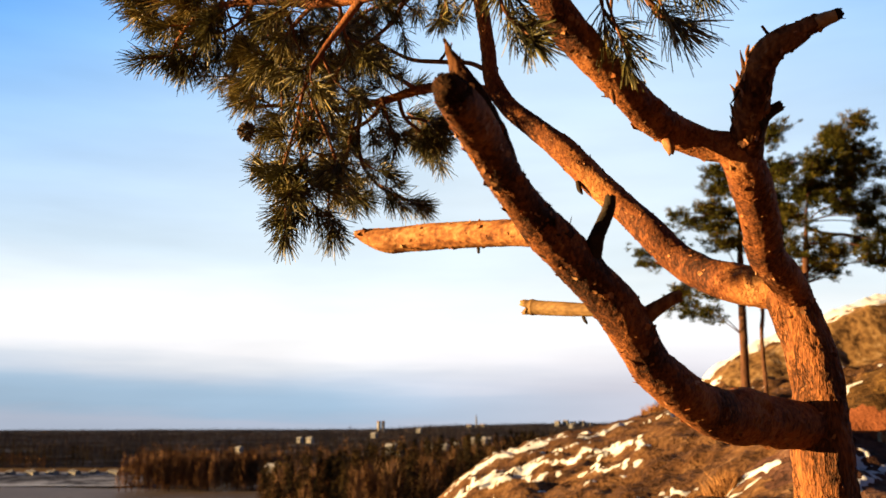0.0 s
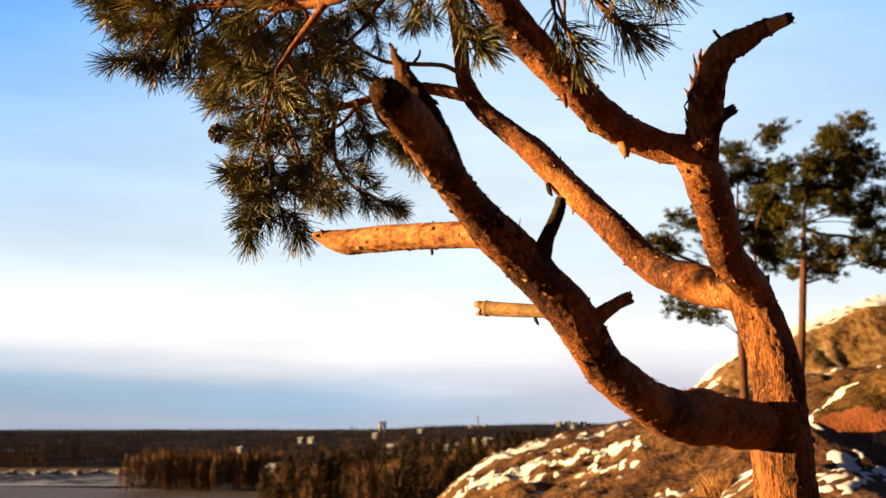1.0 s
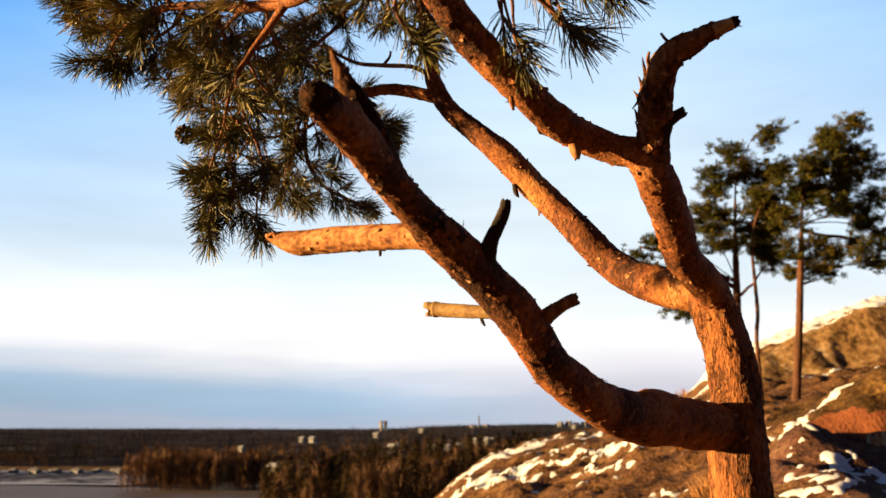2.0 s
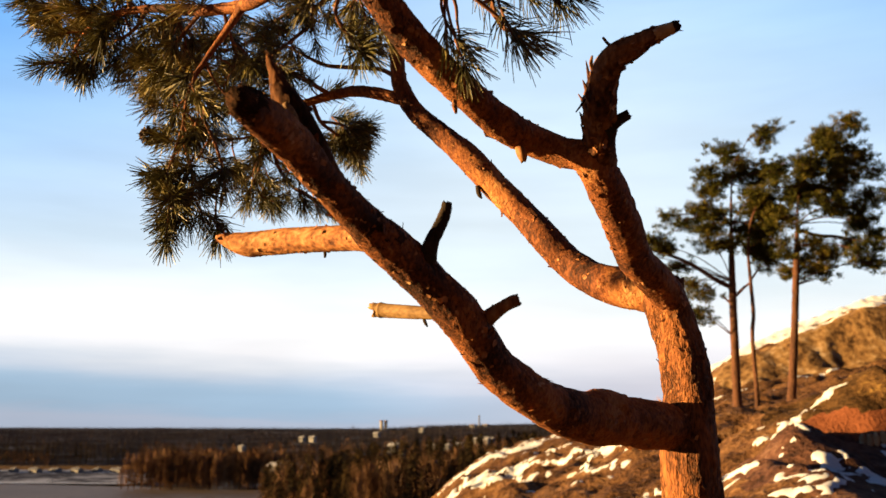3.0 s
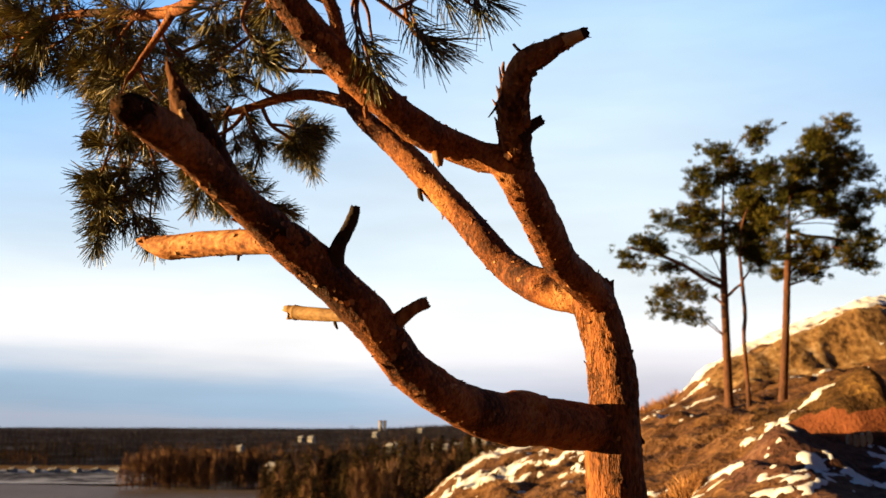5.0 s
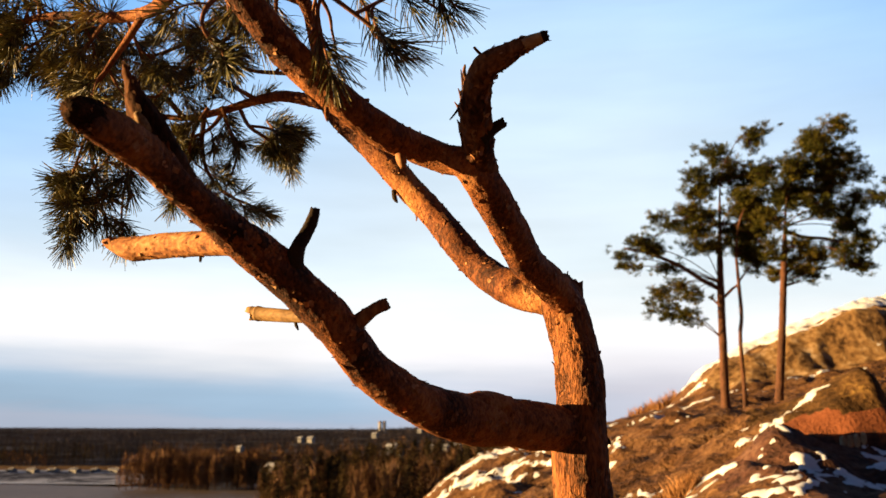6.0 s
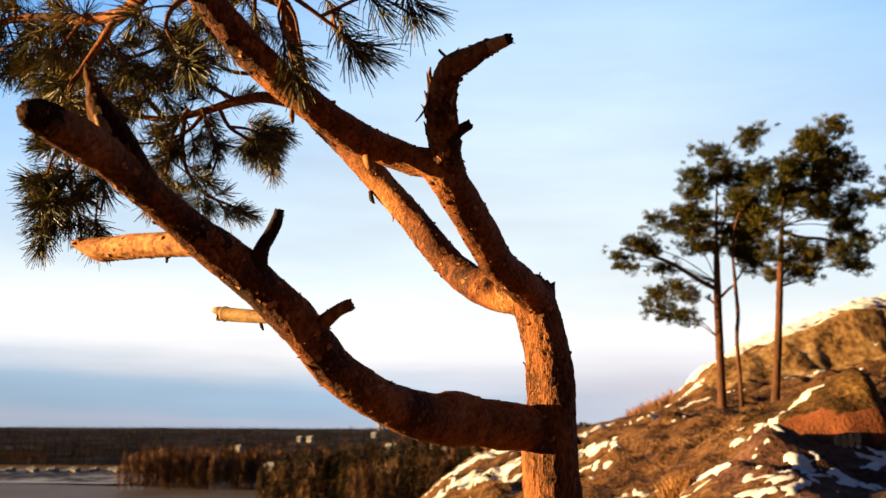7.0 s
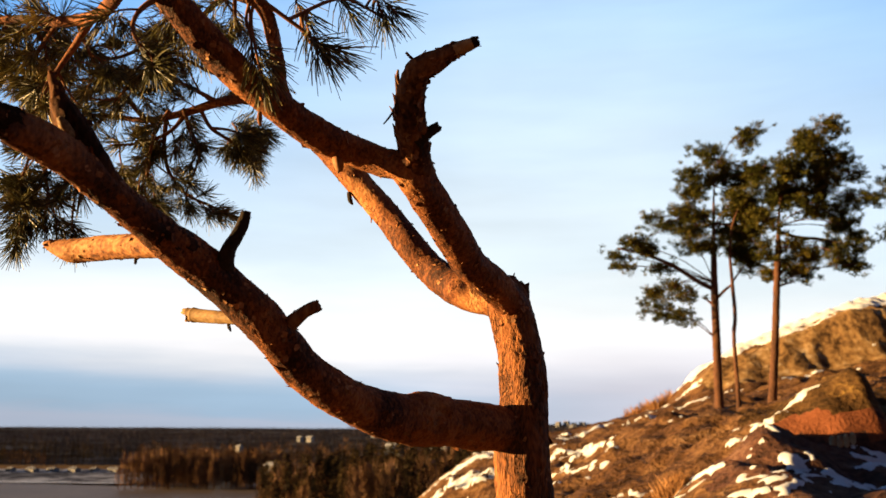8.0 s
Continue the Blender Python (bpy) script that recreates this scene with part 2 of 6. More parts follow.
DARK_STUB = material("blackened_stub_bark", [(0.3, (0.012, 0.010, 0.008)), (0.7, (0.055, 0.038, 0.025))], scale=40, rough=0.9, bump=0.7, distance=0.003, spec=0.1)
BARE_WOOD = material("bare_yellow_wood", [(0.36, (0.09, 0.05, 0.02)), (0.48, (0.18, 0.105, 0.042)), (0.66, (0.31, 0.19, 0.08))], scale=25, fine=8, rough=0.75, bump=0.3, stretch=(0.3, 1, 1), distance=0.002)
CUT_WOOD = material("broken_wood", [(0.3, (0.22, 0.12, 0.06)), (0.7, (0.46, 0.30, 0.16))], scale=60, rough=0.9, bump=0.6, distance=0.003)
TWIG = material("twig_bark", [(0.3, (0.09, 0.04, 0.022)), (0.7, (0.26, 0.12, 0.06))], scale=60, rough=0.85, bump=0.5, distance=0.002, spec=0.15)
NEEDLE = material("pine_needles", [(0.32, (0.024, 0.028, 0.010)), (0.5, (0.125, 0.115, 0.038)), (0.68, (0.46, 0.37, 0.14))],
                  scale=9, fine=6, rough=0.42, bump=0.0, random=0.75, island=True, spec=0.35)


def let_light_through(m, share):
    """Thin leaves: a share of the light that meets them comes out on the other side."""
    n, l = m.node_tree.nodes, m.node_tree.links
    b, out = n["Principled BSDF"], n["Material Output"]
    tr, mix = n.new("ShaderNodeBsdfTranslucent"), n.new("ShaderNodeMixShader")
    mix.inputs[0].default_value = share
    l.new(b.inputs["Base Color"].links[0].from_socket, tr.inputs["Color"])
    l.new(b.outputs[0], mix.inputs[1])
    l.new(tr.outputs[0], mix.inputs[2])
    l.new(mix.outputs[0], out.inputs["Surface"])


let_light_through(NEEDLE, 0.3)
CONE = material("cone_scales", [(0.3, (0.04, 0.025, 0.018)), (0.7, (0.12, 0.075, 0.045))], scale=90, rough=0.8, bump=0.4, distance=0.002)
FAR_NEEDLE = material("far_pine_foliage", [(0.3, (0.010, 0.016, 0.003)), (0.5, (0.042, 0.042, 0.006)), (0.7, (0.125, 0.090, 0.012))],
                      scale=1.2, fine=8, rough=0.6, bump=0.0, random=0.5, island=True, spec=0.08)
FAR_BARK = material("far_pine_trunk", [(0.35, (0.034, 0.016, 0.010)), (0.65, (0.130, 0.056, 0.029))], scale=5, fine=6, rough=0.9, bump=0.6, distance=0.03, stretch=(1, 1, 0.4))


# ---- helpers for building ----
def link_mesh(name, verts, faces, mat, parent=None, label="", smooth=True):
    me = bpy.data.meshes.new(name)
    me.from_pydata([tuple(v) for v in verts], [], [tuple(q) for q in faces])
    me.materials.append(mat)
    if smooth:
        me.polygons.foreach_set("use_smooth", [True] * len(me.polygons))
    me.update()
    ob = new(name, me)
    if parent is not None:
        ob.parent = parent
    if label:
        tagged(ob, label)
    return ob


def smooth_path(points, step):
    """A Catmull-Rom curve through rows of numbers, sampled about every step metres."""
    p = np.array(points, float)
    p = np.vstack([2 * p[0] - p[1], p, 2 * p[-1] - p[-2]])
    out = []
    for i in range(1, len(p) - 2):
        n = max(2, int(np.linalg.norm(p[i + 1][:3] - p[i][:3]) / step))
        for t in np.arange(n) / n:
            a, b, c, d = p[i - 1], p[i], p[i + 1], p[i + 2]
            out.append(0.5 * (2 * b + (c - a) * t + (2 * a - 5 * b + 4 * c - d) * t ** 2 + (3 * b - a - 3 * c + d) * t ** 3))
    out.append(p[-2])
    out = np.array(out)
    out[:, 3] = np.maximum(out[:, 3], 0.0004)
    return out


def frames_along(path):
    """Tangents and two turned-along normals for each sample of a path."""
    tan = np.gradient(path[:, :3], axis=0)
    tan /= np.linalg.norm(tan, axis=1)[:, None] + 1e-12
    u = np.cross(tan[0], (0.3, 0.9, 0.2))
    u /= np.linalg.norm(u)
    us = []
    for t in tan:
        u = u - t * (u @ t)
        u /= np.linalg.norm(u)
        us.append(u)
    us = np.array(us)
    return tan, us, np.cross(tan, us)


def bark_tube(points, seg, step, plates=0.0, lumps=0.06, size=0.02, long=2.5, seed=0.0, ragged=0.0):
    """A limb: a tube with lumps, bark plates parted by cracks, and closed, ragged ends. Rows of points: x, y, z, radius."""
    path = smooth_path(points, step)
    tan, u, v = frames_along(path)
    run = np.r_[0, np.cumsum(np.linalg.norm(np.diff(path[:, :3], axis=0), axis=1))]
    verts, faces = [], []
    for i, row in enumerate(path):
        r = row[3]
        for k in range(seg):
            a = 2 * math.pi * k / seg
            ca, sa = math.cos(a), math.sin(a)
            way = ca * u[i] + sa * v[i]
            lump = noise.noise(Vector((ca * 1.3, sa * 1.3, run[i] * 14 + seed))) * lumps
            lump += noise.noise(Vector((ca * 3, sa * 3, run[i] * 45 + seed * 2))) * lumps * 0.5
            crack = 0.0
            if plates:
                q = Vector((ca * r / size, sa * r / size, run[i] / (size * long) + seed))
                q += Vector((noise.noise(q * 1.7), noise.noise(q * 1.7 + Vector((5, 2, 1))), noise.noise(q * 1.7 + Vector((1, 7, 3))))) * 0.35
                d, where = noise.voronoi(q)
                edge = min(1.0, (d[1] - d[0]) / 0.28)
                lift = 0.5 + noise.cell(where[0] * 3.1) * 0.5
                part_ = 0.35 + 0.9 * max(0.0, 0.5 + noise.noise(Vector((ca * 2.2, sa * 2.2, run[i] * 17 + seed * 3))))
                crack = plates * ((edge ** 0.6) * (0.6 + 0.4 * lift) - 0.7) * part_ * (0.7 + 0.6 * lift)
            rr = r * (1 + lump) + crack + noise.noise(Vector((ca * r * 220, sa * r * 220, run[i] * 160 + seed))) * plates * 0.22
            end = ragged * r * noise.noise(Vector((ca * 2.5, sa * 2.5, seed + 9))) * 2 if i == len(path) - 1 else 0
            verts.append(row[:3] + way * rr + tan[i] * end)
    n = len(path)
    for i in range(n - 1):
        for k in range(seg):
            faces.append((i * seg + k, i * seg + (k + 1) % seg, (i + 1) * seg + (k + 1) % seg, (i + 1) * seg + k))
    for i, flip in ((0, True), (n - 1, False)):
        c = len(verts)
        verts.append(path[i, :3] - (tan[i] * path[i, 3] * 0.25 if i else 0 * tan[i]))
        for k in range(seg):
            q = (i * seg + k, i * seg + (k + 1) % seg, c)
            faces.append(q[::-1] if flip else q)
    return verts, faces


def bark_flakes(points, count, size, rng):
    """Thin curled scales that stand off a limb."""
    path = smooth_path(points, 0.004)
    tan, u, v = frames_along(path)
    verts, faces = [], []
    for _ in range(count):
        i = rng.randrange(len(path))
        a = rng.uniform(0, 2 * math.pi)
        out = math.cos(a) * u[i] + math.sin(a) * v[i]
        side = np.cross(tan[i], out)
        turn = rng.uniform(-0.9, 0.9)
        along = (tan[i] * math.cos(turn) + side * math.sin(turn)) * rng.choice((-1, 1))
        wide = np.cross(along, out)
        s = size * rng.uniform(0.4, 1.5)
        w = s * rng.uniform(0.25, 0.6)
        lift = rng.uniform(0.05, 0.6)
        base = path[i, :3] + out * path[i, 3] * 0.97
        k = len(verts)
        for q, h, ww in ((0, 0, 1.0), (0.55, 0.16 * lift, 0.95), (1.0, lift * 0.75, rng.uniform(0.2, 0.8))):
            for e in (-1, 1):
                verts.append(base + along * s * q + out * s * h + wide * e * w * ww * rng.uniform(0.8, 1.2))
        for q, h, ww in ((0, -0.1, 1.0), (0.55, 0.16 * lift - 0.1, 0.9), (1.0, lift * 0.75 - 0.05, 0.4)):
            for e in (-1, 1):
                verts.append(base + along * s * q + out * s * h + wide * e * w * ww)
        for q in (0, 2):
            faces += [(k + q, k + q + 1, k + q + 3, k + q + 2), (k + 6 + q, k + 8 + q, k + 9 + q, k + 7 + q)]
            faces += [(k + q, k + q + 2, k + q + 8, k + q + 6), (k + q + 1, k + q + 7, k + q + 9, k + q + 3)]
        faces.append((k + 4, k + 5, k + 11, k + 10))
    return verts, faces


def thing(name, at, label, category, group="", kind=""):
    ob = new(name)
    ob.location = at
    ob.empty_display_size = 0.1
    return tagged(ob, label, category, group, kind)


def under(ob, parent):
    """Keeps a mesh built in world places where it is, as a part of parent."""
    ob.parent = parent
    root = parent
    shift = Vector((0, 0, 0))
    while root is not None:
        shift += Vector(root.location)
        root = root.parent
    ob.matrix_parent_inverse = Matrix.Translation(-shift) if parent.type == "EMPTY" else Matrix.Identity(4)
    return ob


# ---- the ground ----
# cross-sections of the hillside: distance ahead, then (across, height)
NEAR_AND_BEHIND_ROWS = [  # the rock round the foot of the pine, and an added unseen hill behind
    # these first two rows raise an unseen hill that blocks skylight from behind
    (-60, [(-60, -20), (-25, 4), (-10, 20), (20, 32), (60, 40)]),
    (-22, [(-40, -20), (-16, 2), (-6, 14), (10, 20), (40, 30)]),
    (-4.5, [(-30, -14), (-6, -0.4), (-2, 0.3), (0, 0.45), (6, 1.2), (20, 6), (40, 16)]),
    (2.2, [(-6, -0.8), (-2, 0.1), (0, 0.36), (0.8, 0.42), (3, 0.35), (8, 0.6), (20, 2)]),
    (4.5, [(-0.65, -0.18), (0.43, 0.21), (1.26, 0.45), (2.85, 0.53), (6.97, 0.9)]),
    (7.5, [(-1.53, -0.75), (0.27, -0.1), (1.67, 0.22), (4.34, 0.4), (9.4, 1.3)]),
]
MOUND_ROWS = [  # the mound and the red bank
    (9.4, [(-2.09, -1.19), (0.18, -0.29), (1.93, 0.12), (3.11, 0.23), (3.53, 0.35), (3.93, 0.56), (5.28, 0.3), (10.47, 1.67)]),
    (11.2, [(-2.61, -1.61), (0.08, -0.38), (2.18, -0), (3.23, 0.07), (4.32, 0.66), (4.68, 0.8), (4.97, 0.83), (6.21, 0.56), (11.63, 1.79)]),
    (12.1, [(-2.87, -1.82), (0.04, -0.42), (2.3, -0.05), (3.44, 0.06), (4.94, 0.93), (6.66, 0.54), (12.53, 1.94)]),
]
BANK_ROWS = [  # the top of the bank
    (12.5, [(-2.99, -1.92), (0.02, -0.46), (3.54, 0.11), (5.42, 1.15), (6.38, 1.16), (6.68, 1.11), (6.76, 0.81), (6.87, 0.65), (12.94, 2.05)]),
    (13.2, [(-3.19, -2.08), (-0.02, -0.5), (3.7, 0.18), (4.56, 0.67), (5.34, 1), (5.69, 1.21), (6.14, 1.58), (6.72, 1.91), (6.86, 1.82), (6.96, 1.21), (7.23, 0.8), (13.68, 2.36)]),
    (14.2, [(-3.48, -2.31), (-0.07, -0.62), (2.59, -0.1), (3.95, 0.33), (4.87, 0.77), (6.07, 1.13), (7.02, 1.62), (7.24, 1.62), (7.42, 1.31), (7.76, 1.09), (13.81, 2.84)]),
]
SLOPE_ROWS = [  # the slope with the tall pines
    (16, [(-4.01, -2.73), (-0.16, -0.82), (2.84, -0.02), (4.9, 0.94), (5.94, 1.17), (8.72, 1.6), (15.48, 3.07)]),
    (19.5, [(-5.03, -3.55), (1.49, -0.46), (5.22, 1.06), (6.74, 1.58), (7.37, 1.58), (10.51, 1.98), (18.77, 3.78)]),
    (23.6, [(-6.22, -4.51), (-1.98, -2.6), (0.92, -0.45), (2.41, 0.17), (3.91, 0.44), (8.49, 1.91), (12.61, 2.49), (22.58, 4.36)]),
]
RIDGE_ROWS = [  # the rock face and the ridge
    (26.3, [(-7.01, -5.14), (-2.28, -3.01), (-0.68, -1.53), (-0.03, -1.13), (0.82, -0.43), (1.65, 0.12), (2.49, 0.4), (7.94, 1.68), (9.42, 2.38), (11.12, 2.5), (12.86, 3), (25.09, 4.75)]),
    (27.6, [(-7.38, -5.44), (-2.43, -3.21), (-0.92, -1.65), (1.7, 0.23), (2.58, 0.54), (7.5, 1.53), (8.14, 2.02), (8.52, 2.45), (9.16, 2.87), (9.9, 3.23), (11.73, 3.84), (13.61, 4.68), (26.44, 5.67)]),
]
FAR_ROWS = [  # the far side, down to the valley
    (30, [(-8.03, -6.84), (-2.66, -4.79), (-0.18, -2.15), (1.79, -0.52), (4.27, 0.41), (7.51, 1.39), (8.3, 1.85), (9.22, 2.84), (10.73, 3.75), (14.77, 5.37), (28.75, 6.47)]),
    (34, [(-9.06, -9.76), (-3.05, -7.5), (-1.24, -5.56), (1.94, -2.57), (4.73, -0.5), (8.43, 1.55), (11.09, 2.48), (12.01, 3.24), (16.59, 5.35), (18.14, 5.69), (32.5, 7.2)]),
    (42, [(-60, -34), (-16, -24), (0, -14), (10, -6), (18, -1), (40, 6)]),
    (70, [(-80, -34), (-30, -33), (0, -28), (20, -22), (40, -12), (80, 0)]),
    (120, [(-100, -34), (-30, -33), (20, -31), (80, -24), (160, -16)]),
]
SLICES = NEAR_AND_BEHIND_ROWS + MOUND_ROWS + BANK_ROWS + SLOPE_ROWS + RIDGE_ROWS + FAR_ROWS
SLICE_Y = [s[0] for s in SLICES]


def fbm(x, y, scale, octaves=4, seed=0.0):
    total, amp = 0.0, 1.0
    for _ in range(octaves):
        total += amp * noise.noise(Vector((x * scale, y * scale, seed)))
        amp, scale = amp * 0.5, scale * 2.03
    return total


def smooth01(a, b, t):
    t = min(1.0, max(0.0, (t - a) / (b - a)))
    return t * t * (3 - 2 * t)


def section(i, x):
    row = SLICES[i][1]
    if x < row[0][0]:
        return max(-34.0, row[0][1] + (x - row[0][0]) * 1.3)
    return float(np.interp(x, [p[0] for p in row], [p[1] for p in row]))


def valley(x, y):
    """The low land: lake shore, a rise of wooded ground, and the far hills that make the horizon."""
    d = math.hypot(x, y)
    z = -34.0 + 13.0 * smooth01(-110, 20, x - (y - 300) * 0.25) * smooth01(140, 320, y) * (1 - smooth01(600, 1100, y))
    z += 12 * smooth01(700, 1700, d) + 14.0 * smooth01(1800, 4400, d)
    z += 9.0 * smooth01(-260, 40, x) * smooth01(560, 1000, y) + 11.0 * smooth01(-700, 900, x) * smooth01(2000, 4200, d)
    z += 4.0 * smooth01(2300, 3300, d)
    z += fbm(x, y, 0.0011, 3, 4.0) * 7.0 * smooth01(900, 2200, d)
    z += fbm(x, y, 0.012, 3, 2.0) * 3.0 * smooth01(1100, 1600, d)
    return z


def bank_shift(x, y):
    """The red bank comes nearer towards its far end, so that it faces the low sun."""
    return 0.42 * smooth01(5.0, 6.7, x) * smooth01(11.0, 11.9, y) * (1 - smooth01(12.6, 13.4, y))


def height(x, y, detail=True):
    if y > SLICE_Y[-1]:
        return valley(x, y)
    if detail and 24 < y < 30 and x > 7:
        # buttresses and clefts of the rock face
        fade = smooth01(24, 26, y) * (1 - smooth01(28.5, 30, y)) * smooth01(7, 9, x)
        y += fade * (0.16 * (0.30 - abs(noise.noise(Vector((x * 0.75, y * 0.1, 21.0))))) + 0.13 * noise.noise(Vector((x * 2.6, y * 0.4, 23.0))))
    y += bank_shift(x, y)
    if y <= SLICE_Y[0]:
        z = section(0, x)
    else:
        i = int(np.searchsorted(SLICE_Y, y)) - 1
        t = (y - SLICE_Y[i]) / (SLICE_Y[i + 1] - SLICE_Y[i])
        z = section(i, x) * (1 - t) + section(i + 1, x) * t
    if y > 100:
        t = smooth01(100, 120, y)
        z = z * (1 - t) + valley(x, y) * t
    if detail and y < 60:
        rough = (0.3 + 0.7 * smooth01(5, 14, y)) * (1 - 0.35 * smooth01(24.5, 26.5, y))
        z += fbm(x, y, 0.55, 4, 1.0) * 0.20 * rough
        z += (abs(noise.noise(Vector((x * 0.9, y * 0.5, 7.0)))) - 0.25) * 0.26 * rough
        z += (0.3 - abs(noise.noise(Vector((x * 2.3, y * 1.4, 17.0))))) * 0.13 * rough
        z += fbm(x * 1.0, y, 3.2, 3, 3.0) * 0.07 * rough
    return max(z, -34.6) if y < 100 else z


def axis_lines(dense0, dense1, step, lo, hi, grow=1.18):
    line = list(np.arange(dense0, dense1 + 1e-6, step))
    s = step
    while line[-1] < hi:
        s = min(s * grow, 160.0)
        line.append(min(hi, line[-1] + s))
    s = step
    while line[0] > lo:
        s = min(s * grow, 160.0)
        line.insert(0, max(lo, line[0] - s))
    return line


GX, GY = axis_lines(-3, 19, 0.11, -4800, 4800), axis_lines(6, 33, 0.11, -300, 4900)
GROUND = material("rock_moss_and_dry_grass", [(0.36, (0.024, 0.013, 0.007)), (0.44, (0.058, 0.028, 0.013)), (0.50, (0.098, 0.048, 0.020)), (0.57, (0.145, 0.076, 0.031)), (0.66, (0.22, 0.132, 0.070))],
                  scale=1.5, fine=7, rough=0.92, bump=1.0, distance=0.075, spec=0.1)
gverts = [(x, y, height(x, y)) for y in GY for x in GX]
gn = len(GX)
gfaces = [(j * gn + i, j * gn + i + 1, (j + 1) * gn + i + 1, (j + 1) * gn + i) for j in range(len(GY) - 1) for i in range(gn - 1)]
FOREST_FLOOR = material("dark_forest_floor", [(0.3, (0.018, 0.017, 0.019)), (0.50, (0.040, 0.036, 0.038)), (0.56, (0.09, 0.085, 0.09)), (0.62, (0.17, 0.175, 0.20))], scale=0.007, fine=9, rough=0.95, bump=0.0, spec=0.0)
RED_EARTH = material("red_earth_bank", [(0.3, (0.12, 0.040, 0.019)), (0.7, (0.27, 0.098, 0.045))], scale=2.5, fine=9, rough=0.95, bump=0.8, distance=0.03, spec=0.05)
ground = link_mesh("ground", gverts, gfaces, GROUND)
ground.data.materials.append(FOREST_FLOOR)
ground.data.materials.append(RED_EARTH)
ROCK_FACE = material("pale_tan_rock_face", [(0.36, (0.050, 0.028, 0.013)), (0.45, (0.15, 0.086, 0.036)), (0.54, (0.23, 0.142, 0.062)), (0.66, (0.36, 0.27, 0.17))], scale=1.4, fine=4, rough=0.9, bump=0.9, distance=0.05, spec=0.1, stretch=(1, 1, 0.6))
ground.data.materials.append(ROCK_FACE)
MOUND_ROCK = material("dark_reddish_mound_rock", [(0.36, (0.018, 0.010, 0.008)), (0.46, (0.062, 0.030, 0.020)), (0.56, (0.11, 0.052, 0.033)), (0.68, (0.17, 0.10, 0.066))], scale=1.7, fine=7, rough=0.92, bump=1.0, distance=0.06, spec=0.1)
ground.data.materials.append(MOUND_ROCK)
HEATH = material("dark_brown_heath", [(0.36, (0.018, 0.012, 0.006)), (0.46, (0.060, 0.034, 0.014)), (0.56, (0.10, 0.055, 0.021)), (0.68, (0.19, 0.115, 0.035))], scale=2.2, fine=6, rough=0.95, bump=1.0, distance=0.05, spec=0.05)
ground.data.materials.append(HEATH)
BANK_TOP = 1.14
slots = [1 if gverts[q[0]][1] > 60 or gverts[q[0]][2] < -12 else 0 for q in gfaces]
for k, q in enumerate(gfaces):
    x, y, z = gverts[q[0]]
    if 12.14 < y + bank_shift(x, y) + 0.10 * noise.noise(Vector((x * 2, y * 2, 0))) < 12.62 and 5.0 < x < 6.75 and z < BANK_TOP + 0.04 * noise.noise(Vector((x * 3, y, 4.0))):
        slots[k] = 2
    elif (y < 12.1 and x > 3.55 + 0.25 * noise.noise(Vector((x * 1.1, y * 1.1, 6.0)))):
        slots[k] = 4
    elif y < 17.0 and x > 5.3 + 0.35 * max(0.0, y - 14.2) + 0.4 * noise.noise(Vector((x, y, 8.0))):
        slots[k] = 5
    # the steep face takes paler, yellower colours than the slope
    if 25.7 < y < 28.4 and x > 8.6:
        slots[k] = 3
ground.data.polygons.foreach_set("material_index", slots)
tagged(ground, "brown rocky hillside with moss and dry grass above a wooded valley", "ground", kind="structure")


# ---- snow ----
def streak(x, y, a, b, wide):
    ax, ay, bx, by = *a, *b
    t = max(0.0, min(1.0, ((x - ax) * (bx - ax) + (y - ay) * (by - ay)) / ((bx - ax) ** 2 + (by - ay) ** 2)))
    return wide - math.hypot(x - ax - t * (bx - ax), y - ay - t * (by - ay))


SNOW = material("old_snow", [(0.3, (0.50, 0.54, 0.61)), (0.7, (0.72, 0.76, 0.81))], scale=2, fine=10, rough=0.7, bump=0.12, distance=0.02, spec=0.2)

# where snow has stayed: both ends of each streak and its half width
DOME_SNOW = [
    ((0.85, 26.45), (2.6, 26.85), 0.9), ((0.95, 23.5), (1.75, 22.0), 0.85), ((2.6, 27.2), (3.28, 27.2), 0.35), ((3.28, 27.2), (4.4, 26.3), 0.3), ((4.2, 25.5), (5.69, 26.8), 0.35),
    ((3.42, 20.8), (3.95, 19.8), 0.4), ((2.85, 21.08), (3.15, 20.6), 0.3), ((2.27, 21.86), (2.71, 21.12), 0.32), ((3.15, 18.24), (3.5, 17.0), 0.22), ((4.14, 19.2), (4.2, 19.8), 0.14),
    ((2.88, 18.38), (3.51, 16.66), 0.2), ((2.61, 16.2), (3.21, 15.64), 0.2), ((1.66, 21.5), (2.06, 21.7), 0.3), ((2.0, 21.4), (2.1, 19.1), 0.2), ((2.28, 20.3), (2.57, 19.1), 0.25), ((2.06, 18.3), (2.29, 17.6), 0.15),
]
SLOPE_SNOW = [
    ((3.33, 13.62), (3.42, 12.62), 0.12), ((5.17, 26.5), (5.6, 26.8), 0.25), ((3.82, 17.0), (4.4, 19.6), 0.12), ((3.47, 16.65), (3.63, 16.53), 0.25), ((6.5, 25.0), (7.2, 25.2), 0.16), ((7.48, 25.6), (8.14, 25.1), 0.24),
    ((7.9, 28.6), (8.5, 27.3), 0.34), ((8.8, 29.6), (9.3, 29.9), 0.3), ((8.8, 25.37), (9.0, 25.3), 0.14), ((10.5, 25.43), (11.84, 25.83), 0.13), ((9.8, 23.0), (11.0, 25.5), 0.09), ((3.44, 13.5), (3.54, 12.6), 0.13),
]
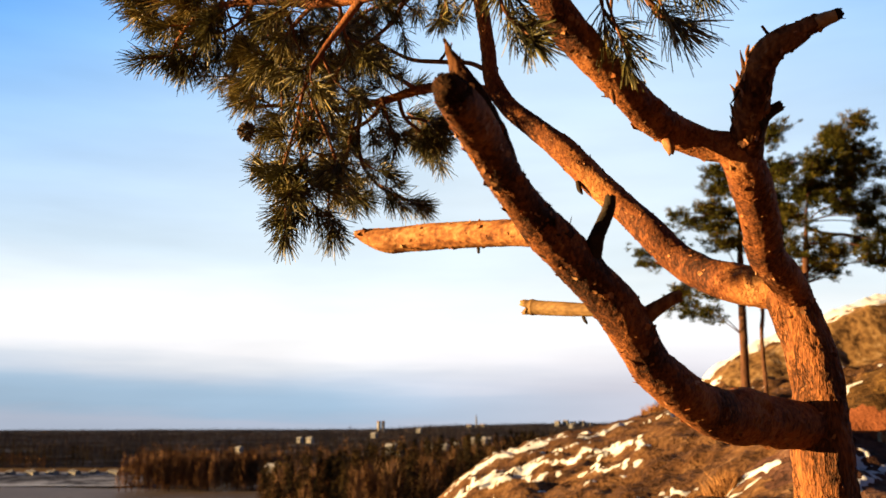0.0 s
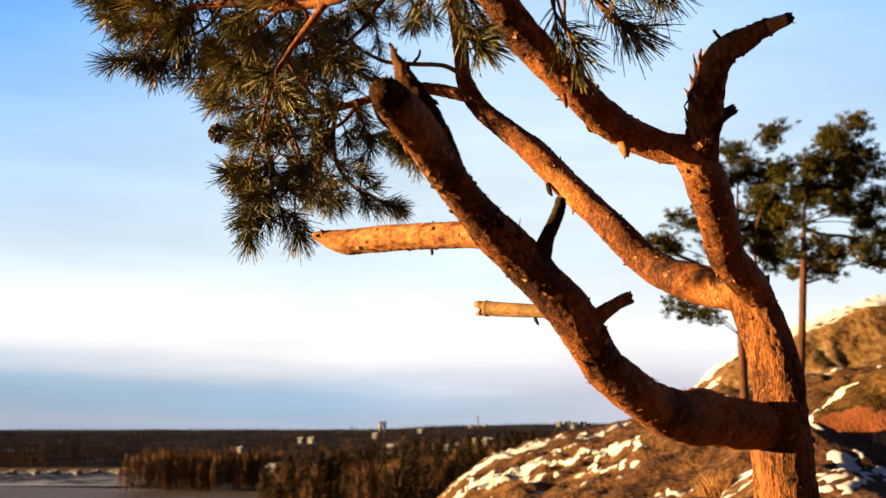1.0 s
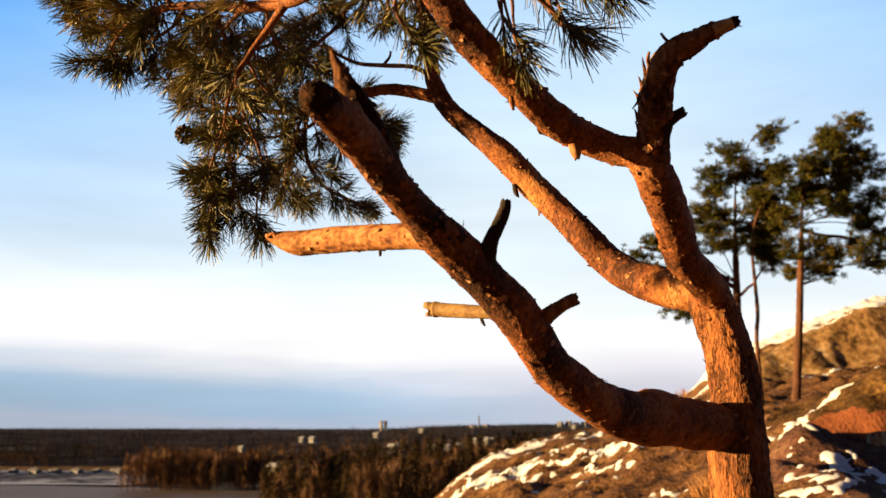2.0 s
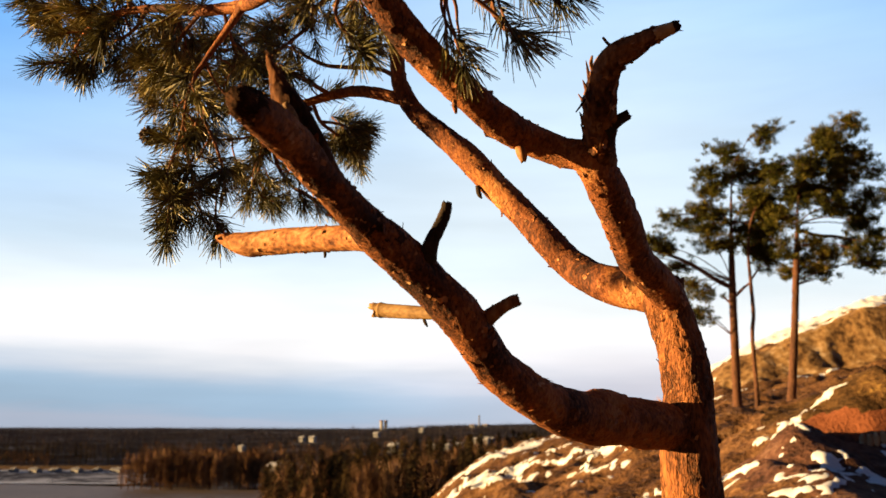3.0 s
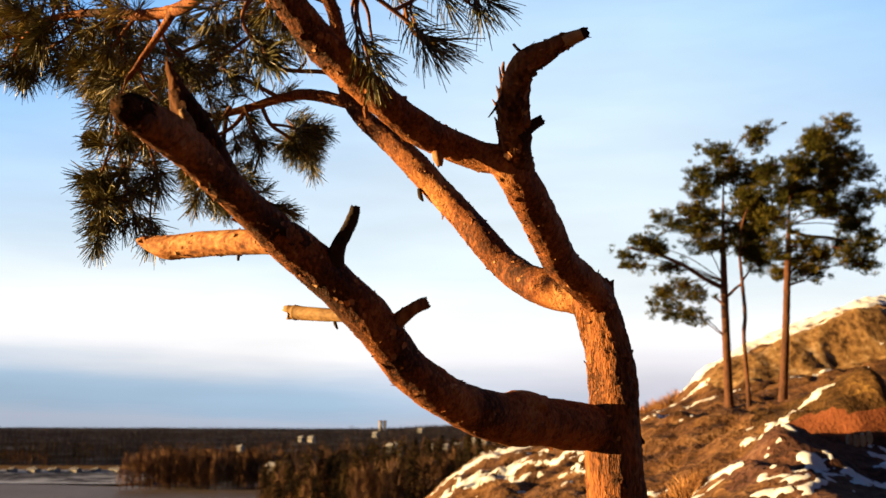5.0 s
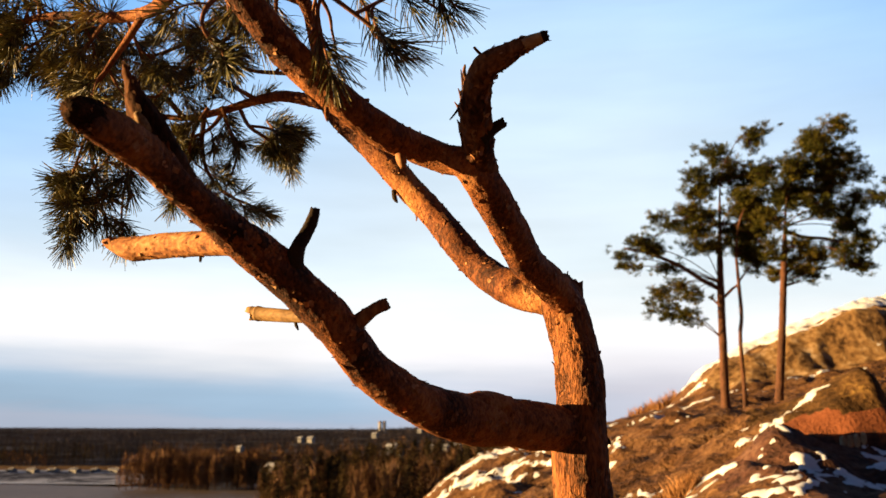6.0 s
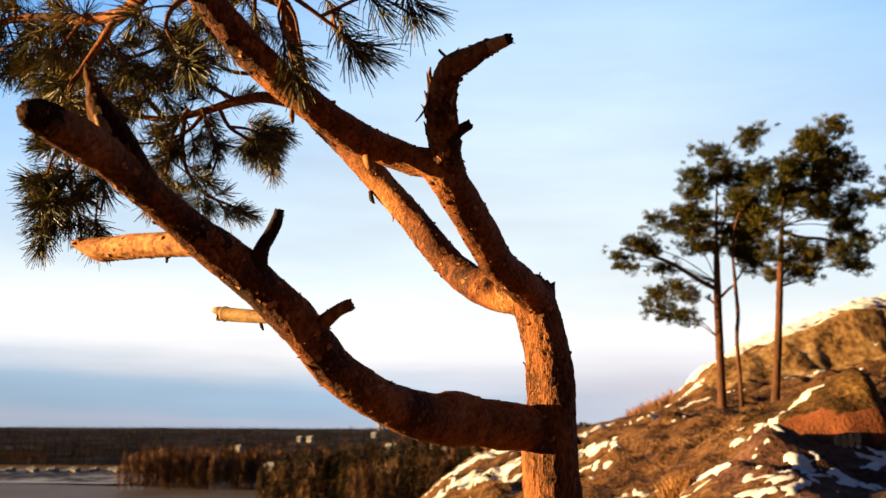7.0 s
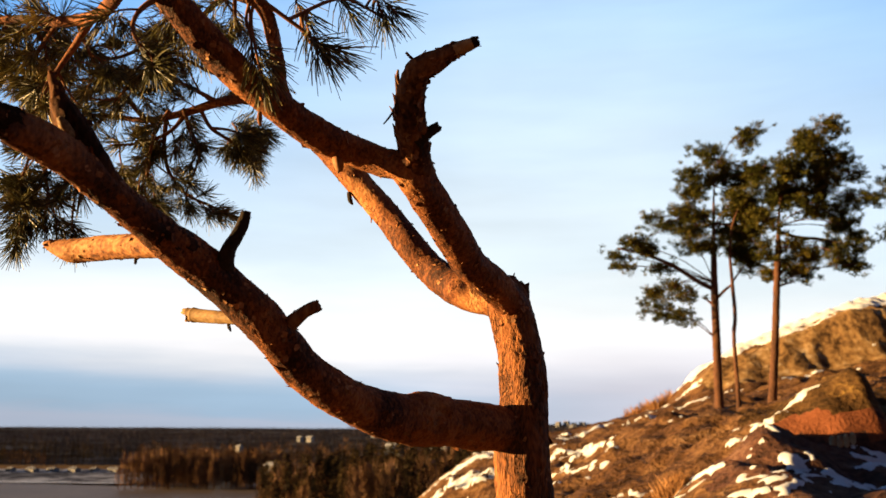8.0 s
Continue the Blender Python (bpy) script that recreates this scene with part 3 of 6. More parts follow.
MOUND_SNOW = [
    ((6.1, 13.07), (5.35, 12.95), 0.20), ((5.35, 12.9), (4.83, 12.75), 0.24), ((5.15, 12.6), (5.55, 12.98), 0.20), ((4.93, 11.4), (4.85, 12.4), 0.10), ((4.35, 10.83), (3.79, 10.23), 0.12), ((3.79, 10.23), (3.5, 10.8), 0.15),
    ((4.48, 11.01), (4.56, 10.97), 0.1), ((3.86, 9.27), (4.1, 9.6), 0.18), ((3.71, 9.15), (3.75, 8.69), 0.12), ((3.95, 8.97), (3.92, 8.57), 0.10), ((3.71, 8.47), (3.83, 8.41), 0.14), ((3.39, 8.51), (3.6, 8.29), 0.14),
    ((3.73, 8.17), (4.07, 8.43), 0.17), ((4.05, 8.17), (4.22, 8.27), 0.1), ((4.75, 10.35), (5.04, 10.11), 0.32), ((5.92, 11.31), (6.23, 11.37), 0.22), ((5.32, 9.75), (5.47, 9.77), 0.40), ((6.08, 11.76), (6.27, 11.54), 0.2), ((5.6, 10.5), (5.9, 10.7), 0.25), ((4.98, 9.7), (5.1, 10.0), 0.2),
]
STREAKS = [(a, b, w if w > 0.7 else w * 0.52) for a, b, w in DOME_SNOW] + [(a, b, w * 0.85) for a, b, w in SLOPE_SNOW] + [(a, b, w * 0.78) for a, b, w in MOUND_SNOW]


def snow_depth(x, y):
    """How far snow lies over the rock at a place; below zero there is none."""
    n = 0.55 * fbm(x * 0.5 + 40, y * 1.5, 0.9, 4, 11.0) + 0.45 * noise.noise(Vector((x * 1.2 - y * 0.5, y * 3.2, 5.0))) + 0.36 * noise.noise(Vector((x * 4.4, y * 7, 2.0)))
    dome = 1 - smooth01(4.6, 6.4, x - (y - 20) * 0.18)
    mound = 1 - smooth01(11.6, 12.1, y)
    m = (n - 0.58 + 0.11 * dome + 0.06 * mound + 0.12 * noise.noise(Vector((x * 9, y * 12, 41.0)))) * 0.5
    if y > 28.0 and x > 8.9:
        m = max(m, (y - 28.55 - 0.7 * (1 - smooth01(8.5, 10.5, x)) + 0.9 * n + 0.5 * noise.noise(Vector((x * 1.7, y * 0.8, 3.0)))) * 0.4)
    coarse = 0.7 * noise.noise(Vector((x * 2.1, y * 1.1, 37.0))) + 0.6 * noise.noise(Vector((x * 5, y * 2.6, 31.0))) + 0.6 * noise.noise(Vector((x * 11, y * 6, 33.0))) + 0.5 * noise.noise(Vector((x * 23, y * 13, 35.0)))
    for a, b, wide in STREAKS:
        m = max(m, streak(x + 0.3 * wide * n, y + 0.8 * wide * n, a, b, wide * (0.62 + 0.85 * coarse)) - 0.02)
    return m


SX, SY = np.r_[np.arange(-1.5, 3, 0.06), np.arange(3, 6.6, 0.03), np.arange(6.6, 17.5, 0.06)], np.r_[np.arange(7.5, 14, 0.03), np.arange(14, 33, 0.08)]
sgrid = np.array([[snow_depth(x, y) for x in SX] for y in SY])
sverts, sfaces, sindex = [], [], {}


def snow_vertex(j, i):
    if (j, i) not in sindex:
        x, y, m = SX[i], SY[j], sgrid[j, i]
        sindex[j, i] = len(sverts)
        sverts.append((x, y, height(x, y) + max(-0.03, min(0.010 + 0.006 * m, m * 0.2))))
    return sindex[j, i]


for j in range(len(SY) - 1):
    for i in range(len(SX) - 1):
        if sgrid[j:j + 2, i:i + 2].max() > 0:
            sfaces.append((snow_vertex(j, i), snow_vertex(j, i + 1), snow_vertex(j + 1, i + 1), snow_vertex(j + 1, i)))
snow = link_mesh("snow_patches", sverts, sfaces, SNOW)
tagged(snow, "thin patches and streaks of old snow on the rock", "snow", kind="stuff")


# ---- the crooked pine in front ----
rng = random.Random(5)
pine = thing("pine_tree", (0.86, 1.86, 0.38), "crooked Scots pine with orange flaking bark and broken limbs on rock", "tree")
TRUNK = [(0.834, 1.996, 0.522, 0.0858), (0.827, 1.962, 0.690, 0.0732), (0.825, 1.938, 0.855, 0.0633), (0.821, 1.929, 0.947, 0.0607), (0.828, 1.936, 1.061, 0.0523), (0.826, 1.945, 1.120, 0.0529), (0.821, 1.963, 1.181, 0.0508), (0.808, 1.980, 1.245, 0.0504), (0.796, 1.991, 1.294, 0.0472), (0.787, 2.002, 1.336, 0.0314)]
LOW_LIMB = [(0.837, 1.940, 0.992, 0.0351), (0.762, 1.898, 1.001, 0.0486), (0.669, 1.835, 1.011, 0.0497), (0.594, 1.773, 1.016, 0.0496), (0.519, 1.699, 1.030, 0.0429), (0.452, 1.631, 1.062, 0.0388), (0.400, 1.593, 1.100, 0.0366), (0.366, 1.554, 1.143, 0.0363), (0.332, 1.514, 1.185, 0.0378), (0.288, 1.485, 1.227, 0.0355), (0.243, 1.452, 1.267, 0.0357), (0.195, 1.404, 1.302, 0.0325), (0.157, 1.357, 1.334, 0.0278), (0.127, 1.305, 1.362, 0.0276), (0.101, 1.249, 1.386, 0.0289), (0.078, 1.180, 1.398, 0.0280), (0.054, 1.113, 1.402, 0.0223)]
MID_LIMB = [(0.839, 1.983, 1.233, 0.0221), (0.813, 1.985, 1.270, 0.0407), (0.775, 2.011, 1.296, 0.0452), (0.710, 2.057, 1.320, 0.0450), (0.664, 2.113, 1.348, 0.0418), (0.616, 2.164, 1.395, 0.0389), (0.560, 2.191, 1.466, 0.0376), (0.506, 2.246, 1.546, 0.0359), (0.439, 2.280, 1.629, 0.0367), (0.370, 2.294, 1.711, 0.0350), (0.300, 2.321, 1.782, 0.0288), (0.229, 2.356, 1.859, 0.0271), (0.186, 2.360, 1.939, 0.0234), (0.175, 2.344, 2.018, 0.0203), (0.162, 2.317, 2.098, 0.0194), (0.140, 2.273, 2.166, 0.0184), (0.075, 2.197, 2.240, 0.0149)]
TOP_LIMB = [(0.837, 1.983, 1.208, 0.0184), (0.813, 1.967, 1.261, 0.0354), (0.772, 1.922, 1.304, 0.0372), (0.710, 1.853, 1.345, 0.0377), (0.674, 1.773, 1.386, 0.0373), (0.639, 1.702, 1.425, 0.0371), (0.604, 1.645, 1.463, 0.0357), (0.570, 1.622, 1.495, 0.0314), (0.531, 1.630, 1.506, 0.0288), (0.476, 1.617, 1.525, 0.0295), (0.412, 1.564, 1.540, 0.0305), (0.350, 1.497, 1.569, 0.0289), (0.297, 1.459, 1.604, 0.0297), (0.247, 1.429, 1.649, 0.0297), (0.215, 1.402, 1.682, 0.0284), (0.174, 1.373, 1.726, 0.0253), (0.117, 1.379, 1.795, 0.0202), (0.024, 1.450, 1.899, 0.0146)]
DEAD_TOP = [(0.617, 1.681, 1.455, 0.0309), (0.597, 1.611, 1.503, 0.0308), (0.592, 1.562, 1.539, 0.0295), (0.586, 1.524, 1.576, 0.0280), (0.592, 1.496, 1.610, 0.0262), (0.604, 1.467, 1.627, 0.0232), (0.630, 1.459, 1.640, 0.0205), (0.660, 1.456, 1.655, 0.0150), (0.686, 1.453, 1.666, 0.0108), (0.703, 1.450, 1.672, 0.0085)]
STUB_LONG = [(0.187, 1.431, 1.296, 0.0203), (0.151, 1.479, 1.308, 0.0220), (0.060, 1.549, 1.320, 0.0231), (-0.009, 1.599, 1.326, 0.0229), (-0.050, 1.619, 1.326, 0.0227), (-0.081, 1.630, 1.334, 0.0172), (-0.103, 1.633, 1.340, 0.0104), (-0.114, 1.635, 1.344, 0.0041)]
STUB_SHORT = [(0.302, 1.504, 1.184, 0.0112), (0.277, 1.524, 1.188, 0.0114), (0.235, 1.553, 1.194, 0.0119), (0.205, 1.573, 1.199, 0.0125), (0.1975, 1.578, 1.200, 0.0142), (0.192, 1.580, 1.2005, 0.0126), (0.183, 1.583, 1.201, 0.0132)]
SPUR_UP = [(0.279, 1.452, 1.265, 0.0170), (0.287, 1.441, 1.292, 0.0125), (0.300, 1.446, 1.319, 0.0112), (0.309, 1.447, 1.341, 0.0104), (0.313, 1.448, 1.361, 0.0081)]
SPUR_SIDE = [(0.368, 1.540, 1.170, 0.0170), (0.392, 1.525, 1.187, 0.0128), (0.414, 1.512, 1.201, 0.0110), (0.434, 1.509, 1.209, 0.0102)]
KNOB = [(0.597, 1.557, 1.520, 0.0159), (0.619, 1.553, 1.539, 0.0109), (0.641, 1.550, 1.552, 0.0094)]
CROTCH_STUB = [(0.816, 1.985, 1.172, 0.0152), (0.823, 2.000, 1.247, 0.0250), (0.824, 2.005, 1.297, 0.0270), (0.826, 2.005, 1.328, 0.0258)]
SPIKE = [(0.152, 1.338, 1.348, 0.0120), (0.122, 1.290, 1.384, 0.0240), (0.101, 1.266, 1.424, 0.0235), (0.083, 1.252, 1.455, 0.0215), (0.071, 1.248, 1.479, 0.0160), (0.063, 1.248, 1.500, 0.0100), (0.0555, 1.248, 1.515, 0.0065), (0.050, 1.247, 1.531, 0.0030)]
SWELLING = [(0.653, 1.801, 1.027, 0.0380), (0.617, 1.778, 1.040, 0.0332), (0.577, 1.749, 1.033, 0.0316)]


def limb(name, rows, mat, label="", seg=40, step=0.005, flakes=0, flake=0.012, **shape):
    ob = link_mesh(name, *bark_tube(rows, seg, step, **shape), mat)
    under(ob, pine)
    if label:
        tagged(ob, label)
    if flakes:
        fl = link_mesh("flaking_bark", *bark_flakes(rows, flakes, flake, rng), FLAKE if mat in (BARK, LIMB_BARK, TRUNK_BARK, DEAD) else mat, smooth=False)
        tagged(under(fl, ob), kind="stuff")
    return ob


trunk = limb("trunk", TRUNK, TRUNK_BARK, "brown plated bark", seg=100, step=0.0036, plates=0.0050, lumps=0.06, size=0.020, long=2.8, seed=1, flakes=320, flake=0.007)
low_limb = limb("limb", LOW_LIMB, LIMB_BARK, "orange-brown limb with a broken end", seg=68, step=0.0036, plates=0.0021, lumps=0.085, size=0.018, long=2.0, seed=7, ragged=0.5, flakes=650, flake=0.0075)
low_limb.data.materials.append(UPPER_LIMB_BARK)
# the upper end of the low limb takes the darker bark, with a ragged border
for p in low_limb.data.polygons:
    c = p.center
    if c.x + 0.5 * (1.23 - c.z) + 0.12 * noise.noise(c * 12) + 0.07 * noise.noise(c * 40) + 0.05 * noise.noise(c * 110) < 0.215 and c.z > 1.2:
        p.material_index = 1
mid_limb = limb("limb", MID_LIMB, BARK, "bright orange limb", seg=58, step=0.004, plates=0.0020, lumps=0.085, size=0.018, long=2.0, seed=13, flakes=500, flake=0.0075)
top_limb = limb("limb", TOP_LIMB, LIMB_BARK, "orange-brown limb", seg=66, step=0.0036, plates=0.0022, lumps=0.085, size=0.018, long=2.0, seed=19, flakes=650, flake=0.0075)
limb("dead_limb", DEAD_TOP, DEAD, "dead hooked limb with ragged bark", seg=56, step=0.0036, plates=0.0055, lumps=0.12, size=0.013, long=4.5, seed=23, ragged=0.08, flakes=170, flake=0.011)
limb("bare_tip", [(0.668, 1.452, 1.658, 0.0120), (0.677, 1.451, 1.662, 0.0124), (0.688, 1.449, 1.666, 0.0116), (0.700, 1.446, 1.670, 0.0102), (0.707, 1.445, 1.673, 0.0090)], CUT_WOOD, "pale bare wood at the hooked tip", seg=32, step=0.004, plates=0.0010, lumps=0.12, size=0.012, long=3, seed=25, ragged=0.35)
limb("broken_end", [(0.700, 1.4455, 1.6705, 0.0104), (0.706, 1.4445, 1.6728, 0.0100), (0.711, 1.444, 1.6745, 0.0082)], DARK_SHADED_END, "dark weathered end of the hooked limb", seg=20, step=0.002, plates=0.001, lumps=0.18, size=0.006, long=2, seed=26, ragged=0.5)
limb("stub", STUB_LONG, STUB_BARK, "sawn orange stub", seg=48, step=0.004, plates=0.0010, lumps=0.06, size=0.02, long=1.5, seed=29, flakes=150, flake=0.006)
limb("stub", STUB_SHORT, BARE_WOOD, "bare yellow stub", seg=32, step=0.004, plates=0.0008, lumps=0.06, size=0.02, long=3, seed=31, ragged=0.5)
limb("spur", SPUR_UP, DARK_STUB, "dark dead spur", seg=24, step=0.004, plates=0.0015, lumps=0.1, size=0.01, long=2, seed=37, ragged=0.4, flakes=12, flake=0.005)
limb("spur", SPUR_SIDE, DEAD, "brown dead spur with a broken end", seg=28, step=0.004, plates=0.0012, lumps=0.10, size=0.01, long=2, seed=41, ragged=0.3, flakes=8, flake=0.005)
limb("knob", KNOB, DARK_STUB, "dark broken knob", seg=24, step=0.004, plates=0.0015, lumps=0.12, size=0.01, seed=43, ragged=0.5)
limb("stub", CROTCH_STUB, DEAD, "grey broken stub in the fork", seg=36, step=0.004, plates=0.003, lumps=0.1, size=0.012, long=3, seed=47, ragged=0.25)
limb("spur", SPIKE, SHADE_TONED_WOOD, "broken brown spike with crown shade in its colour", seg=32, step=0.004, plates=0.002, lumps=0.12, size=0.012, long=3, seed=53, ragged=0.5, flakes=30)
# the shade of the foliage on this end is put into its colour
limb("broken_end", [(0.066, 1.147, 1.403, 0.0215), (0.060, 1.130, 1.404, 0.0235), (0.053, 1.111, 1.404, 0.0228), (0.048, 1.095, 1.402, 0.0185), (0.044, 1.085, 1.402, 0.0115)], DARK_SHADED_END, "broken limb end with foliage shade in its dark colour", seg=48, step=0.003, plates=0.003, lumps=0.14, size=0.010, long=3, seed=57, ragged=0.15, flakes=30, flake=0.006)
limb("inner_wood", [(0.083, 1.222, 1.447, 0.0040), (0.087, 1.230, 1.438, 0.0080), (0.092, 1.240, 1.428, 0.0085), (0.098, 1.254, 1.416, 0.0050)], BARE_WOOD, "pale torn wood at the foot of the spike", seg=16, step=0.003, plates=0.0015, lumps=0.2, size=0.006, long=4, seed=58, ragged=0.3)
limb("swelling", SWELLING, LIMB_BARK, "", seg=40, step=0.004, plates=0.0026, lumps=0.1, size=0.015, seed=59)

limb("loose_bark", [(0.446, 1.599, 1.518, 0.0071), (0.447, 1.592, 1.501, 0.0096), (0.451, 1.589, 1.487, 0.0101), (0.454, 1.592, 1.475, 0.0045)], FLAKE, "orange curl of loose bark", seg=12, step=0.004, lumps=0.3, seed=61, ragged=0.5)
limb("loose_bark", [(0.325, 1.461, 1.545, 0.0033), (0.326, 1.458, 1.532, 0.0042), (0.328, 1.456, 1.519, 0.0019)], BARK, "", seg=12, step=0.004, lumps=0.3, seed=63, ragged=0.5)
limb("loose_bark", [(0.396, 2.272, 1.621, 0.0058), (0.400, 2.266, 1.598, 0.0073), (0.407, 2.269, 1.587, 0.0029)], DARK_STUB, "", seg=10, step=0.004, lumps=0.3, seed=65, ragged=0.5)
limb("twig", [(0.602, 1.470, 1.643, 0.0033), (0.591, 1.464, 1.650, 0.0029), (0.582, 1.457, 1.657, 0.0024)], DEAD, "", seg=8, step=0.004, lumps=0.2, seed=67)
limb("twig", [(0.569, 1.497, 1.612, 0.0029), (0.566, 1.489, 1.625, 0.0034), (0.567, 1.482, 1.635, 0.0019)], DEAD, "", seg=8, step=0.004, lumps=0.3, seed=69)
limb("twig", [(0.557, 1.517, 1.567, 0.0024), (0.549, 1.514, 1.554, 0.0019), (0.540, 1.512, 1.542, 0.0010)], DEAD, "", seg=8, step=0.004, lumps=0.2, seed=71)
limb("twig", [(0.103, 1.523, 1.297, 0.0024), (0.104, 1.522, 1.290, 0.0028), (0.104, 1.521, 1.283, 0.0019)], DARK_STUB, "", seg=8, step=0.003, lumps=0.3, seed=73)
limb("twig", [(0.273, 1.525, 1.181, 0.0023), (0.276, 1.522, 1.171, 0.0032), (0.280, 1.519, 1.164, 0.0014)], DARK_STUB, "", seg=8, step=0.003, lumps=0.3, seed=75)
limb("twig", [(0.455, 2.272, 1.621, 0.0029), (0.467, 2.259, 1.632, 0.0022), (0.459, 2.255, 1.652, 0.0015)], DARK_STUB, "", seg=6, step=0.004, lumps=0.3, seed=77)
limb("twig", [(0.241, 1.419, 1.303, 0.0009), (0.242, 1.412, 1.311, 0.0007), (0.243, 1.405, 1.318, 0.0004)], TWIG, "", seg=6, step=0.003, lumps=0.2, seed=79)
limb("twig", [(0.060, 2.408, 2.058, 0.0032), (0.057, 2.411, 2.041, 0.0040), (0.041, 2.406, 2.016, 0.0048)], TWIG, "", seg=6, step=0.004, lumps=0.2, seed=81)


# jagged splinters and strips of bared wood on the hooked dead limb
for k, (x, z, lean, ln) in enumerate(((0.566, 1.606, -0.2, 0.030), (0.563, 1.590, -0.5, 0.016), (0.560, 1.572, -0.8, 0.014), (0.561, 1.548, -0.6, 0.012), (0.566, 1.530, -0.7, 0.012), (0.604, 1.585, 0.9, 0.012), (0.606, 1.600, 1.1, 0.014), (0.611, 1.552, 0.8, 0.010))):
    y = 1.497 + (1.62 - z) * 0.9
    limb("splinter", [(x, y, z - 0.012, 0.0042), (x + lean * ln * 0.4, y - 0.002, z + 0.3 * ln, 0.0030), (x + lean * ln, y - 0.004, z + ln, 0.0008)], DEAD, "", seg=7, step=0.003, plates=0.0008, lumps=0.25, size=0.005, seed=83 + k)
for k, (x, z0, z1, w, wood_) in enumerate(((0.584, 1.533, 1.566, 0.0050, CUT_WOOD), (0.597, 1.536, 1.585, 0.0062, BARE_WOOD), (0.590, 1.560, 1.602, 0.0048, BARE_WOOD), (0.577, 1.545, 1.572, 0.0040, DEAD))):
    rows_ = [(x + 0.003 * math.sin(q * 3 + k), 1.497 + (1.62 - (z0 + (z1 - z0) * q)) * 0.9 - 0.0330 - 0.003 * math.sin(q * math.pi), z0 + (z1 - z0) * q, w * (0.35 + 0.75 * math.sin(math.pi * (0.1 + 0.8 * q)))) for q in (0, 0.3, 0.6, 1)]
    limb("inner_wood", rows_, wood_, "pale bared wood in a torn hollow", seg=10, step=0.003, plates=0.0014, lumps=0.25, size=0.005, long=4, seed=95 + k)


# larger curls of bark that stand off the limbs
for owner, rows, count in ((low_limb, LOW_LIMB, 75), (top_limb, TOP_LIMB, 60), (mid_limb, MID_LIMB, 35), (trunk, TRUNK, 24)):
    curls = link_mesh("loose_bark", *bark_flakes(rows, count, 0.015, rng), LIMB_BARK, smooth=False)
    tagged(under(curls, owner), kind="stuff")


# ---- its needled boughs ----
def needle_verts(base, way, length, width, rng, droop, axis):
    """One needle: three-sided, curved in towards the shoot's axis, tapering to its tip."""
    side = np.cross(way, (rng.uniform(-1, 1), rng.uniform(-1, 1), rng.uniform(-1, 1)))
    side /= np.linalg.norm(side) + 1e-9
    other = np.cross(way, side)
    mid = base + way * length * 0.5 + np.array((0, 0, -droop * length * 0.12))
    tip = base + way * length * 0.92 + axis * length * 0.13 + np.array((0, 0, -droop * length * 0.40)) + side * rng.uniform(-0.1, 0.1) * length
    w = width
    return [base + side * w * 0.35, base - side * w * 0.2 + other * w * 0.3, base - side * w * 0.2 - other * w * 0.3,
            mid + side * w * 0.5, mid - side * w * 0.3 + other * w * 0.42, mid - side * w * 0.3 - other * w * 0.42,
            tip + side * w * 0.3, tip - side * w * 0.2 + other * w * 0.25, tip - side * w * 0.2 - other * w * 0.25]


NEEDLE_FACES = [(0, 1, 4, 3), (1, 2, 5, 4), (2, 0, 3, 5), (3, 4, 7, 6), (4, 5, 8, 7), (5, 3, 6, 8), (6, 7, 8)]


def tuft(verts, faces, at, way, reach, rng, count=90, length=0.053, width=0.0021, wide=78):
    """A brush of needles along the last reach metres before at."""
    way = np.array(way) / np.linalg.norm(way)
    a = np.cross(way, (0.2, 0.3, 0.9))
    a /= np.linalg.norm(a)
    b = np.cross(way, a)
    for _ in range(count):
        s = rng.random() ** 0.7
        turn, lean = rng.uniform(0, 2 * math.pi), math.radians(rng.uniform(15, wide) * (1.15 - 0.5 * s * rng.random()))
        out = math.cos(turn) * a + math.sin(turn) * b
        d = way * math.cos(lean) + out * math.sin(lean)
        base = at - way * reach * (1 - s) + out * 0.001
        k = len(verts)
        ln = length * rng.uniform(0.7, 1.1)
        verts.extend(needle_verts(base, d, ln, width * rng.uniform(0.8, 1.2), rng, rng.uniform(0.0, 0.2), way))
        faces.extend(tuple(k + q for q in f) for f in NEEDLE_FACES)


def plain_tube(verts, faces, path, seg=6):
    tan, u, v = frames_along(path)
    k0 = len(verts)
    for i, row in enumerate(path):
        for k in range(seg):
            a = 2 * math.pi * k / seg
            verts.append(row[:3] + (math.cos(a) * u[i] + math.sin(a) * v[i]) * row[3] * (1 + 0.12 * noise.noise(Vector((k * 2.1, i * 0.7, k0)))))
    for i in range(len(path) - 1):
        for k in range(seg):
            faces.append((k0 + i * seg + k, k0 + i * seg + (k + 1) % seg, k0 + (i + 1) * seg + (k + 1) % seg, k0 + (i + 1) * seg + k))
    c = len(verts)
    verts.append(path[-1, :3])
    faces.extend((k0 + (len(path) - 1) * seg + k, k0 + (len(path) - 1) * seg + (k + 1) % seg, c) for k in range(seg))


BOUGHS = []


